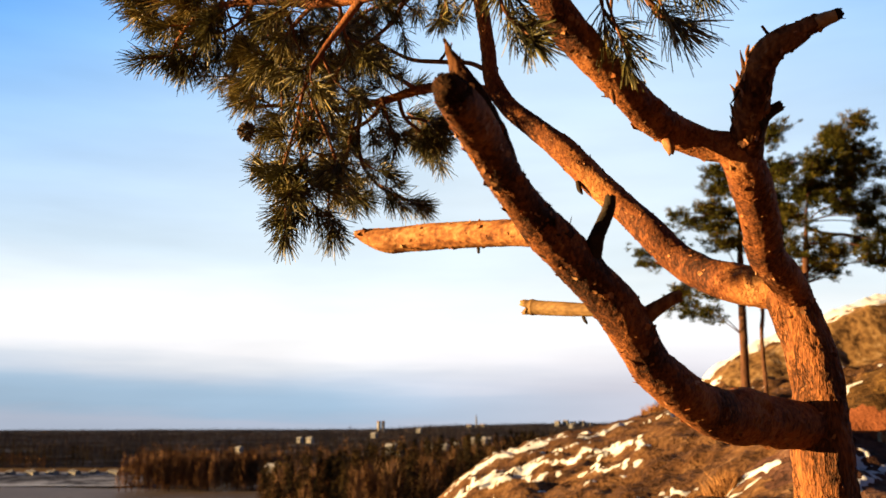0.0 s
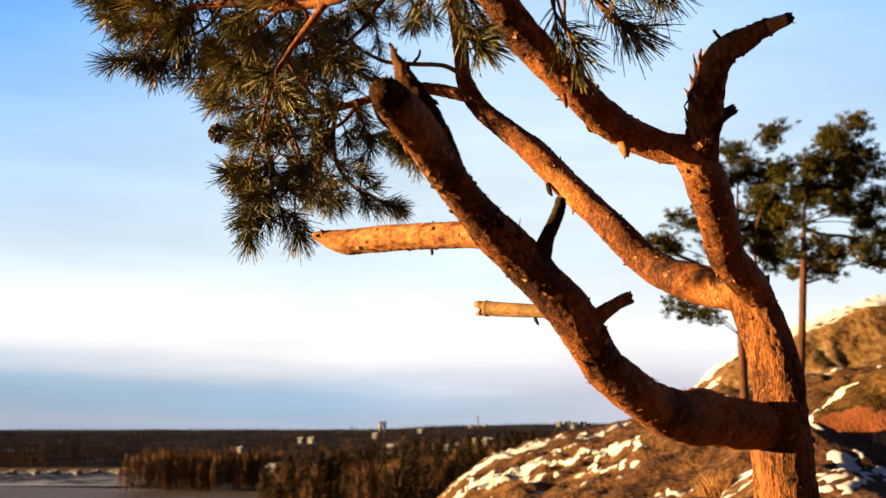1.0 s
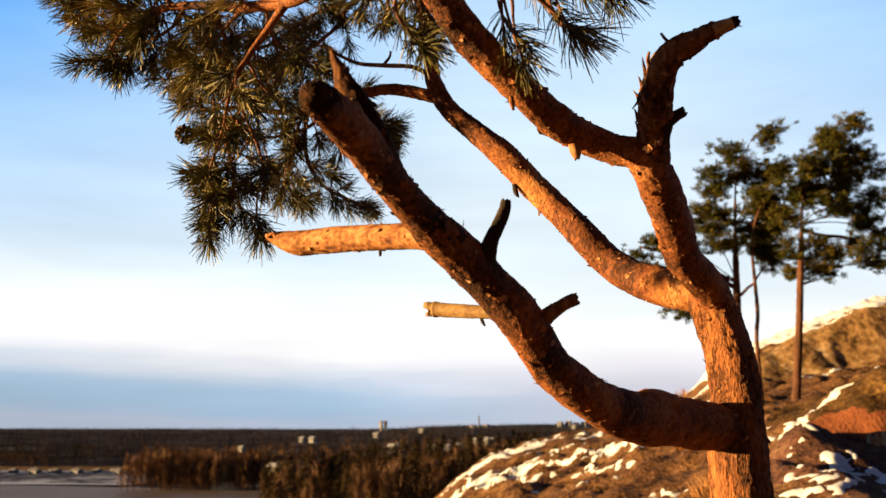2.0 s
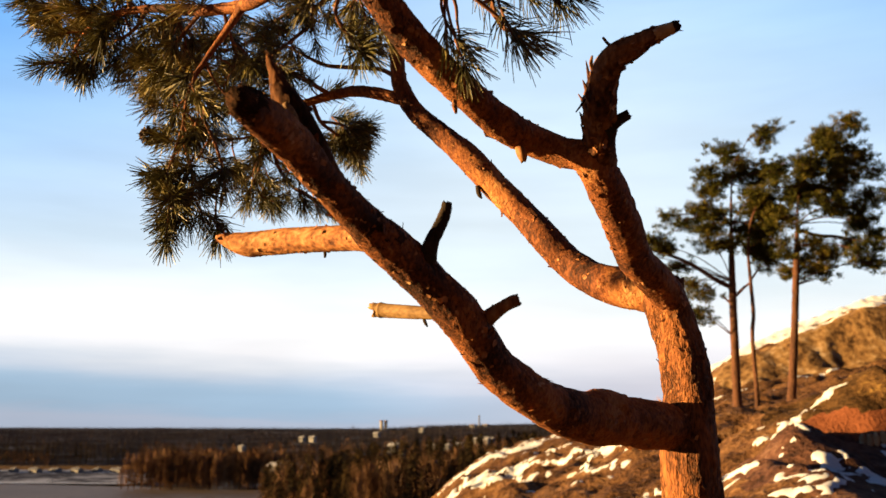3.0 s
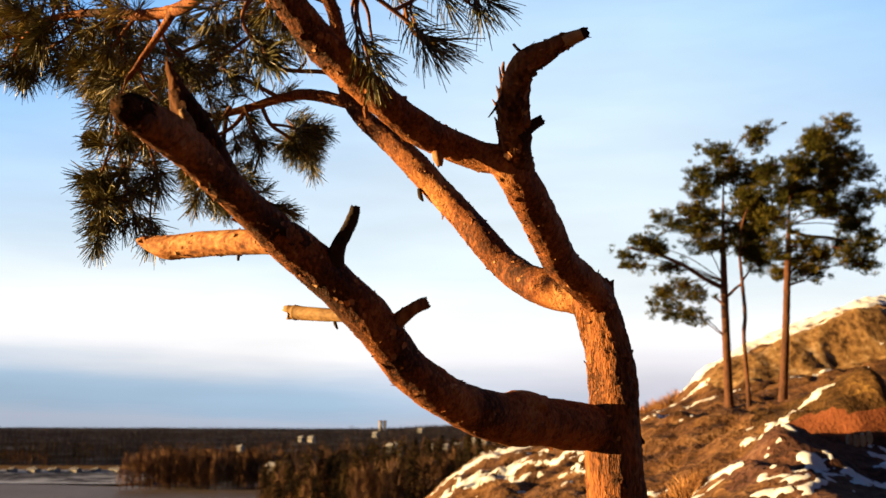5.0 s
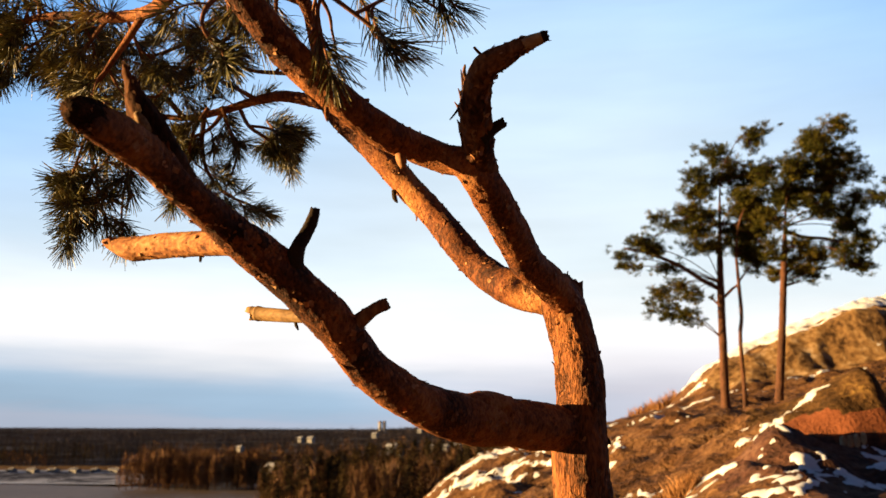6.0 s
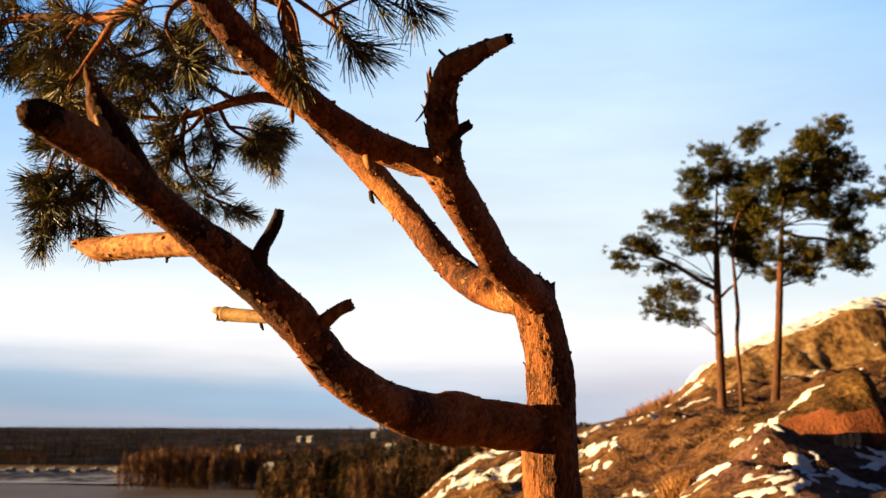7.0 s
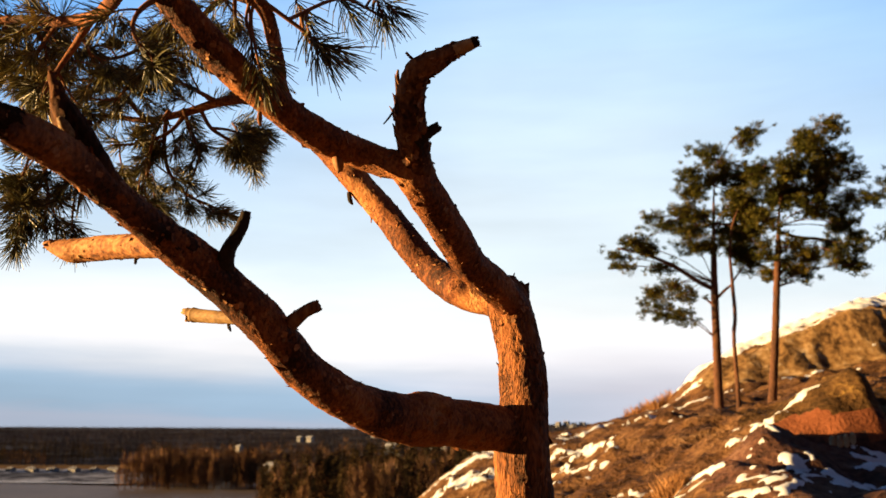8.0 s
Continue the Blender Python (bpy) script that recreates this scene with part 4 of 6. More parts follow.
def bough(rows, start, every, twig, seed, sag=0.25, spread=1.0, needles=58, label="", mat=None, seg=14):
    """A branch with side twigs from the share start of its length on, each ending in brushes of needles."""
    r = random.Random(seed)
    path = smooth_path(rows, 0.008)
    tan, u, v = frames_along(path)
    run = np.r_[0, np.cumsum(np.linalg.norm(np.diff(path[:, :3], axis=0), axis=1))]
    wood_v, wood_f, nv, nf = [], [], [], []
    plain_tube(wood_v, wood_f, path, seg)
    BOUGHS.append(path)
    s, flip = run[-1] * start, 0.0
    while s < run[-1] * 0.99 and twig > 0:
        i = int(np.searchsorted(run, s))
        flip += 2.4 + r.uniform(-0.5, 0.5)
        out = math.cos(flip) * u[i] + math.sin(flip) * v[i]
        d = tan[i] * r.uniform(0.3, 0.9) + out * spread * r.uniform(0.6, 1.1)
        ln = twig * r.uniform(0.35, 0.95)
        p0 = path[i, :3]
        d = d / np.linalg.norm(d)
        bend = np.array((r.uniform(-0.3, 0.3), r.uniform(-0.3, 0.3), -sag + r.uniform(-0.25, 0.35)))
        p1 = p0 + d * ln * 0.5
        p2 = p1 + (d + bend) * ln * 0.5
        tw = smooth_path([(*p0, 0.0022), (*p1, 0.0018), (*p2, 0.0013)], 0.012)
        plain_tube(wood_v, wood_f, tw, 5)
        tuft(nv, nf, p2, p2 - p1, min(0.07, ln * 0.7), r, count=int(needles * r.uniform(0.75, 1.2)))
        if r.random() < 0.55:
            q = p1 + (np.cross(d, out) * r.choice((-1, 1)) + d * 0.8) * 0.035
            plain_tube(wood_v, wood_f, smooth_path([(*p1, 0.0016), (*q, 0.0012)], 0.012), 5)
            tuft(nv, nf, q, q - p1, 0.03, r, count=int(needles * 0.6))
        s += every * r.uniform(0.5, 1.15)
    if twig > 0:
        tuft(nv, nf, path[-1, :3], tan[-1], 0.06, r, count=int(needles * 1.2))
    ob = under(link_mesh("bough", wood_v, wood_f, mat or TWIG, label=label), pine)
    if nv:
        tagged(under(link_mesh("needles", nv, nf, NEEDLE, label="olive-green needles in brushes", smooth=False), ob), kind="stuff")
    return ob


# the near boughs that hang from the top limb
bough([(0.135, 1.381, 1.786, 0.0183), (0.023, 1.564, 1.842, 0.0166), (-0.095, 1.742, 1.871, 0.0139), (-0.225, 1.838, 1.902, 0.0122), (-0.374, 1.903, 1.939, 0.0095), (-0.502, 1.954, 1.938, 0.0058), (-0.573, 2.004, 1.895, 0.0033), (-0.599, 2.034, 1.851, 0.0027)], 0.55, 0.038, 0.11, 1, label="lit orange bough", mat=BARK)
bough([(-0.114, 1.761, 1.879, 0.0099), (-0.165, 1.802, 1.830, 0.0077), (-0.206, 1.822, 1.782, 0.0060), (-0.243, 1.832, 1.710, 0.0042), (-0.267, 1.889, 1.630, 0.0037), (-0.249, 1.914, 1.536, 0.0031), (-0.262, 1.938, 1.444, 0.0025)], 0.33, 0.034, 0.11, 2, mat=BARK)
bough([(-0.243, 1.832, 1.710, 0.0042), (-0.220, 1.883, 1.660, 0.0037), (-0.194, 1.917, 1.594, 0.0031), (-0.181, 1.943, 1.518, 0.0025)], 0.2, 0.060, 0.08, 3)
bough([(-0.261, 1.877, 1.664, 0.0036), (-0.281, 1.878, 1.588, 0.0030), (-0.297, 1.880, 1.526, 0.0024), (-0.299, 1.876, 1.494, 0.0018)], 0.3, 0.034, 0.045, 4)
bough([(-0.246, 1.901, 1.583, 0.0030), (-0.272, 1.894, 1.505, 0.0024), (-0.289, 1.898, 1.438, 0.0018)], 0.35, 0.032, 0.04, 41)
bough([(-0.374, 1.903, 1.939, 0.0051), (-0.413, 1.940, 1.906, 0.0039), (-0.482, 1.984, 1.892, 0.0033), (-0.572, 2.027, 1.884, 0.0027)], 0.2, 0.039, 0.09, 5)
bough([(-0.225, 1.838, 1.902, 0.0055), (-0.283, 1.895, 1.876, 0.0044), (-0.334, 1.945, 1.832, 0.0032), (-0.379, 1.981, 1.806, 0.0026)], 0.15, 0.039, 0.10, 6)
bough([(-0.502, 1.954, 1.938, 0.0039), (-0.596, 1.996, 1.984, 0.0033), (-0.700, 2.043, 2.009, 0.0027)], 0.2, 0.032, 0.09, 7)
bough([(-0.415, 1.912, 1.941, 0.0051), (-0.450, 1.938, 2.017, 0.0039), (-0.555, 1.987, 2.030, 0.0027)], 0.2, 0.036, 0.10, 8)
bough([(-0.173, 1.810, 1.890, 0.0042), (-0.169, 1.868, 1.856, 0.0037), (-0.157, 1.928, 1.810, 0.0025)], 0.2, 0.034, 0.09, 45)
bough([(-0.306, 1.875, 1.922, 0.0044), (-0.286, 1.917, 1.866, 0.0032), (-0.303, 1.949, 1.813, 0.0026)], 0.2, 0.036, 0.09, 47)
# the far boughs on the bright limb
bough([(0.207, 2.359, 1.895, 0.0186), (0.075, 2.411, 1.942, 0.0167), (-0.021, 2.461, 1.950, 0.0138), (-0.120, 2.486, 1.929, 0.0115), (-0.255, 2.520, 1.915, 0.0091), (-0.392, 2.546, 1.940, 0.0067), (-0.510, 2.547, 1.934, 0.0050)], 0.42, 0.038, 0.14, 11, label="reddish bough", mat=BARK)
bough([(-0.079, 2.474, 1.935, 0.0065), (-0.064, 2.552, 1.902, 0.0059), (-0.022, 2.627, 1.886, 0.0052), (0.029, 2.704, 1.857, 0.0044)], 0.60, 0.014, 0.075, 12, needles=62)
bough([(-0.188, 2.507, 1.924, 0.0074), (-0.199, 2.535, 1.840, 0.0066), (-0.189, 2.571, 1.765, 0.0058), (-0.139, 2.594, 1.702, 0.0050), (-0.073, 2.620, 1.674, 0.0042), (-0.005, 2.626, 1.644, 0.0034)], 0.25, 0.050, 0.09, 13)
bough([(0.169, 2.355, 1.966, 0.0070), (0.123, 2.370, 1.993, 0.0063), (0.044, 2.397, 2.009, 0.0064), (-0.037, 2.443, 2.036, 0.0057), (-0.098, 2.457, 2.070, 0.0049), (-0.155, 2.479, 2.109, 0.0041), (-0.231, 2.493, 2.141, 0.0033)], 0.72, 0.029, 0.10, 14, seg=8)
bough([(-0.255, 2.520, 1.915, 0.0075), (-0.317, 2.477, 1.975, 0.0057), (-0.415, 2.468, 2.021, 0.0049), (-0.517, 2.488, 2.024, 0.0041), (-0.586, 2.502, 2.004, 0.0033)], 0.15, 0.029, 0.11, 15)
bough([(0.140, 2.273, 2.166, 0.0123), (0.029, 2.305, 2.210, 0.0094), (-0.059, 2.364, 2.173, 0.0072), (-0.085, 2.420, 2.149, 0.0049)], 0.3, 0.043, 0.10, 16)
bough([(-0.059, 2.362, 2.181, 0.0064), (-0.167, 2.415, 2.174, 0.0049), (-0.250, 2.447, 2.119, 0.0033)], 0.1, 0.029, 0.11, 17)
bough([(-0.392, 2.546, 1.940, 0.0059), (-0.441, 2.549, 1.873, 0.0050), (-0.486, 2.547, 1.837, 0.0042)], 0.2, 0.029, 0.09, 18)
bough([(-0.199, 2.535, 1.840, 0.0058), (-0.257, 2.561, 1.762, 0.0050), (-0.218, 2.601, 1.669, 0.0034)], 0.4, 0.055, 0.08, 19)
bough([(0.075, 2.218, 2.236, 0.0090), (0.060, 2.273, 2.167, 0.0061), (0.060, 2.305, 2.109, 0.0039)], 0.3, 0.058, 0.09, 20)
bough([(-0.021, 2.461, 1.950, 0.0073), (-0.100, 2.404, 1.978, 0.0056), (-0.176, 2.370, 1.997, 0.0039), (-0.253, 2.354, 1.974, 0.0031)], 0.2, 0.043, 0.12, 31)
bough([(-0.120, 2.486, 1.929, 0.0074), (-0.168, 2.479, 1.863, 0.0057), (-0.247, 2.467, 1.825, 0.0040), (-0.325, 2.449, 1.811, 0.0032)], 0.2, 0.065, 0.11, 32)
bough([(-0.250, 2.447, 2.119, 0.0057), (-0.322, 2.389, 2.057, 0.0048), (-0.408, 2.339, 2.052, 0.0039), (-0.493, 2.307, 2.012, 0.0031)], 0.15, 0.042, 0.11, 33)
bough([(-0.085, 2.420, 2.149, 0.0057), (-0.147, 2.385, 2.072, 0.0048), (-0.206, 2.348, 2.005, 0.0039), (-0.277, 2.320, 1.894, 0.0031)], 0.15, 0.042, 0.11, 34)
bough([(-0.127, 2.469, 1.934, 0.0059), (-0.113, 2.490, 1.883, 0.0051), (-0.093, 2.512, 1.825, 0.0043), (-0.086, 2.518, 1.795, 0.0034)], 0.3, 0.034, 0.08, 39, needles=62)
bough([(-0.163, 2.451, 1.922, 0.0059), (-0.209, 2.467, 1.848, 0.0050), (-0.226, 2.487, 1.750, 0.0042), (-0.246, 2.501, 1.684, 0.0034)], 0.2, 0.042, 0.09, 40, needles=62)
bough([(-0.064, 2.552, 1.902, 0.0050), (-0.016, 2.592, 1.909, 0.0043), (0.040, 2.635, 1.896, 0.0035)], 0.45, 0.020, 0.07, 43, needles=66)
# the boughs over the top limb, towards the camera
bough([(0.156, 1.369, 1.744, 0.0081), (0.230, 1.376, 1.758, 0.0064), (0.301, 1.399, 1.746, 0.0051), (0.373, 1.437, 1.710, 0.0038), (0.430, 1.465, 1.673, 0.0029), (0.461, 1.481, 1.644, 0.0019)], 0.72, 0.029, 0.0, 21)
bough([(0.301, 1.399, 1.746, 0.0042), (0.326, 1.436, 1.715, 0.0033), (0.331, 1.462, 1.688, 0.0024), (0.336, 1.477, 1.664, 0.0019)], 0.35, 0.029, 0.0, 22)
bough([(0.373, 1.437, 1.710, 0.0038), (0.451, 1.521, 1.794, 0.0030), (0.509, 1.591, 1.804, 0.0026), (0.536, 1.622, 1.797, 0.0021)], 0.3, 0.029, 0.0, 23)
bough([(0.173, 1.364, 1.721, 0.0063), (0.141, 1.343, 1.675, 0.0044), (0.137, 1.340, 1.636, 0.0030), (0.160, 1.347, 1.606, 0.0022), (0.186, 1.351, 1.585, 0.0017)], 0.3, 0.049, 0.07, 24)


def shoots(rows, seed, count=118, length=0.056, wide=78):
    """Leafy shoots, each grown from the nearest bough to its place: x, y, z of the brush and the way it points."""
    r = random.Random(seed)
    wood = np.vstack(BOUGHS)[:, :3]
    for x, y, z, dx, dy, dz in rows:
        p, d = np.array((x, y, z)), np.array((dx, dy, dz))
        d /= np.linalg.norm(d)
        root, tip = p - d * 0.035, p + d * 0.02
        want = root - d * 0.05 + np.array((0, 0, 0.05))
        q = wood[np.argmin(np.linalg.norm(wood - want, axis=1))]
        gap = np.linalg.norm(root - q)
        rows_ = [(*q, 0.0026 + 0.006 * gap)]
        if gap > 0.05:
            jog = np.array([r.uniform(-0.1, 0.1) for _ in range(3)]) * gap
            rows_.append((*(q * 0.5 + (root - d * 0.02) * 0.5 + jog), 0.0026))
        rows_ += [(*root, 0.0024), (*tip, 0.0014)]
        tv, tf, nv, nf = [], [], [], []
        plain_tube(tv, tf, smooth_path(rows_, 0.01), 7)
        tuft(nv, nf, tip, d, 0.065, r, count=int(count * r.uniform(0.85, 1.2)), length=length * r.uniform(0.9, 1.12), wide=wide)
        ob = under(link_mesh("shoot", tv, tf, TWIG), pine)
        tagged(under(link_mesh("needles", nv, nf, NEEDLE, label="olive-green needles in a brush", smooth=False), ob), kind="stuff")


# the single brushes that stand out against the sky
shoots([
    (-0.560, 2.040, 1.861, -0.84, -0.11, -0.53), (-0.600, 2.030, 1.949, -0.92, 0.09, -0.37), (-0.697, 2.050, 2.020, -0.96, 0.00, -0.29),
    (-0.480, 2.300, 1.908, -0.95, 0.00, -0.30), (-0.470, 2.280, 1.852, -0.90, 0.00, -0.35), (-0.329, 1.950, 1.658, -0.33, -0.57, -0.76),
    (-0.328, 1.920, 1.548, -0.97, -0.22, -0.11), (-0.261, 1.810, 1.466, -0.08, -0.88, -0.48), (-0.282, 1.865, 1.399, 0.05, -0.24, -0.97),
    (-0.195, 1.950, 1.427, 0.24, -0.10, -0.97), (-0.208, 1.880, 1.498, 0.75, -0.54, -0.38), (-0.253, 1.900, 1.560, -0.09, -0.83, -0.55),
], 51)
shoots([
    (-0.467, 1.900, 1.884, -0.09, -0.55, -0.83), (-0.432, 2.000, 1.890, 0.32, -0.42, -0.85), (-0.489, 2.050, 1.877, -0.45, 0.00, -0.89),
    (-0.409, 2.200, 1.929, -0.73, -0.49, -0.49), (-0.348, 2.200, 1.851, -0.40, -0.70, -0.60), (-0.665, 2.060, 2.001, -0.65, -0.11, -0.75),
    (-0.630, 2.080, 1.891, -0.93, 0.35, -0.12), (-0.525, 1.950, 1.959, -0.58, -0.58, -0.58), (-0.376, 2.100, 2.005, 0.49, -0.49, -0.73),
    (-0.209, 1.780, 1.681, 0.48, -0.57, -0.67), (-0.129, 1.820, 1.678, 0.68, -0.57, -0.46), (-0.253, 1.950, 1.675, -0.20, -0.59, -0.78),
    (-0.426, 2.020, 1.863, -0.57, -0.23, -0.79), (-0.121, 1.870, 1.792, 0.31, -0.62, -0.72),
], 52)
shoots([
    (-0.189, 2.500, 1.642, 0.91, 0.00, -0.41), (-0.113, 2.500, 1.716, 0.94, -0.10, -0.31), (-0.029, 2.520, 1.630, 0.94, 0.00, -0.35),
    (-0.101, 2.500, 1.642, 0.40, -0.20, -0.90), (-0.152, 2.500, 1.824, 0.30, -0.30, -0.90), (-0.217, 2.500, 1.807, -0.32, -0.42, -0.85),
    (-0.247, 2.450, 1.640, -0.12, -0.35, -0.93), (-0.102, 2.200, 1.915, 0.74, -0.21, -0.64), (-0.100, 2.400, 2.163, 0.76, 0.00, -0.65),
    (0.048, 2.350, 2.146, 0.29, -0.10, -0.95), (-0.276, 2.420, 1.722, 0.33, -0.55, -0.77), (-0.236, 2.400, 2.120, 0.31, -0.62, -0.72),
    (-0.112, 2.500, 1.884, 0.53, 0.00, -0.85),
], 53)
shoots([
    (-0.031, 2.800, 2.001, 0.92, -0.25, -0.31), (0.008, 2.800, 1.926, 0.74, -0.21, -0.64), (0.015, 2.800, 1.883, 0.29, 0.00, -0.96),
    (-0.040, 2.780, 1.939, 0.21, -0.52, -0.83), (0.035, 2.820, 1.976, 0.87, 0.22, -0.44), (-0.044, 2.600, 2.014, 0.94, 0.00, 0.35),
], 54, count=150, length=0.066)
shoots([
    (0.434, 1.450, 1.655, 0.73, -0.10, -0.68), (0.420, 1.440, 1.664, 0.36, 0.00, -0.93), (0.446, 1.460, 1.667, 0.96, -0.15, -0.25),
    (0.338, 1.430, 1.632, 0.56, -0.10, -0.82), (0.313, 1.430, 1.645, 0.10, 0.10, -0.99), (0.527, 1.600, 1.801, 0.35, 0.00, -0.94),
    (0.541, 1.600, 1.819, 0.76, 0.00, -0.65), (0.165, 1.500, 1.722, 0.28, -0.19, -0.94), (0.192, 1.500, 1.705, 0.49, 0.00, -0.87),
    (0.148, 1.480, 1.739, -0.30, -0.30, -0.90), (0.337, 1.400, 1.596, 0.28, -0.19, -0.94), (0.384, 1.520, 1.766, 0.44, -0.22, -0.87),
    (0.460, 1.560, 1.798, 0.58, 0.00, -0.81),
], 55, count=48, length=0.062, wide=58)
shoots([
    (-0.569, 2.300, 2.121, -0.33, -0.33, -0.88), (-0.470, 2.300, 2.087, 0.21, -0.31, -0.93), (-0.362, 2.300, 2.036, -0.42, -0.53, -0.74),
    (-0.284, 2.350, 2.147, 0.42, -0.32, -0.85), (-0.197, 2.350, 2.068, 0.32, -0.42, -0.85), (-0.121, 2.350, 2.165, 0.55, -0.33, -0.77),
    (-0.222, 2.300, 1.969, -0.21, -0.52, -0.83), (-0.150, 2.400, 1.994, 0.67, -0.33, -0.67),
    (-0.417, 2.150, 1.873, -0.64, -0.21, -0.74), (-0.325, 2.100, 1.899, -0.10, -0.40, -0.91),
    (-0.430, 2.300, 2.062, -0.32, -0.42, -0.85), (-0.304, 2.300, 1.979, 0.21, -0.52, -0.83),
], 56)

cone_at = Vector((-0.436, 2.150, 1.719))
cv, cf = [], []
for k in range(60):
    a, s = k * 2.39996, k / 59
    rad = 0.019 * math.sin(math.pi * (0.12 + 0.80 * s))
    c = np.array((math.cos(a) * rad, math.sin(a) * rad, 0.022 - 0.045 * s))
    out, side = np.array((math.cos(a), math.sin(a), -0.5)), np.array((-math.sin(a), math.cos(a), 0))
    k0 = len(cv)
    cv += [c * 0.4 + side * 0.003, c * 0.4 - side * 0.003, c + out * 0.006 - side * 0.005, c + out * 0.006 + side * 0.005, c + out * 0.004 + np.array((0, 0, 0.005))]
    cf += [(k0, k0 + 1, k0 + 2, k0 + 3), (k0, k0 + 3, k0 + 4), (k0 + 1, k0 + 4, k0 + 2), (k0 + 3, k0 + 2, k0 + 4), (k0, k0 + 4, k0 + 1)]
under(link_mesh("cone", [Vector(p) + cone_at for p in cv], cf, CONE, label="small dark open cone", smooth=False), pine)


# ---- the three tall pines on the ridge, and one beside them ----
def clump(verts, faces, c, r, count, blade):
    """A loose bunch of short blades round a point."""
    for _ in range(count):
        d = np.array([rng.gauss(0, 1) for _ in range(3)])
        d /= np.linalg.norm(d)
        d[2] = d[2] * 0.8 + 0.25
        side = np.cross(d, (rng.uniform(-1, 1), rng.uniform(-1, 1), rng.uniform(-1, 1)))
        side /= np.linalg.norm(side) + 1e-9
        b = c + d * r * rng.uniform(0.0, 0.35)
        w = blade * rng.uniform(0.7, 1.3)
        tip = c + d * r * rng.uniform(0.75, 1.15)
        k = len(verts)
        verts.extend([b + side * w * 0.3, b - side * w * 0.3, (b + tip) / 2 - side * w * 0.5, tip, (b + tip) / 2 + side * w * 0.5])
        faces.append((k, k + 1, k + 2, k + 3, k + 4))


def tall_pine(name, trunk_rows, arms, masses, label, density=1.0):
    """arms: branches as rows of points; masses: foliage pads as centre, half width, half height."""
    tree = thing(name, trunk_rows[0][:3], label, "tree", group="pines on the ridge")
    slim = [(*r[:3], r[3] * 0.88) for r in trunk_rows]
    under(link_mesh("trunk", *bark_tube(slim, 18, 0.08, plates=0.012, lumps=0.06, size=0.10, long=2, seed=trunk_rows[0][0]), FAR_BARK), tree)
    top = np.array(trunk_rows)
    for arm in arms:
        tv, tf = [], []
        plain_tube(tv, tf, smooth_path(arm, 0.12), 7)
        under(link_mesh("branch", tv, tf, FAR_BARK), tree)
    fv, ff, tv, tf = [], [], [], []
    for cx, cy, cz, rx, rz in masses:
        c = np.array((cx, cy, cz))
        near = top[np.argmin(np.abs(top[:, 2] - (cz - 0.5 * rx)))][:3]
        plain_tube(tv, tf, smooth_path([(*near, 0.014), (*((near + c) / 2 + (0, 0, 0.1)), 0.011), (*(c + (0, 0, -0.2 * rz)), 0.012)], 0.15), 5)
        n = int(density * 200 * (rx * rz / 0.16) ** 0.8) + 8
        hubs = []
        for _ in range(6 + int(rx * rz * 95)):
            d = np.array([rng.gauss(0, 1) for _ in range(3)])
            d /= np.linalg.norm(d)
            hubs.append(c + d * rng.random() ** 0.5 * np.array((rx * 1.2, rx, rz * 1.4)) - np.array((0, 0, 0.09)))
        for _ in range(n):
            hub = rng.choice(hubs)
            p = hub + np.array((rng.gauss(0, 0.13), rng.gauss(0, 0.13), rng.gauss(0, 0.07)))
            if rng.random() < 0.25:
                plain_tube(tv, tf, smooth_path([(*c, 0.010), (*((c + p) / 2 + (0, 0, -0.05)), 0.008), (*p, 0.004)], 0.2), 3)
            clump(fv, ff, p, rng.uniform(0.07, 0.14), 32, 0.0125)
    tagged(under(link_mesh("branchwork", tv, tf, FAR_BARK), tree), kind="stuff")
    tagged(under(link_mesh("crown", fv, ff, FAR_NEEDLE, label="dark green uneven crown", smooth=False), tree), kind="stuff")
    return tree


def pads(y, rows):
    """Foliage pads from (across, height, half width, half height), spread a little in depth."""
    return [(x, y + rng.uniform(-0.6, 0.6), z - 0.12 * smooth01(5.0, 7.4, z), rx, rz) for x, z, rx, rz in rows]


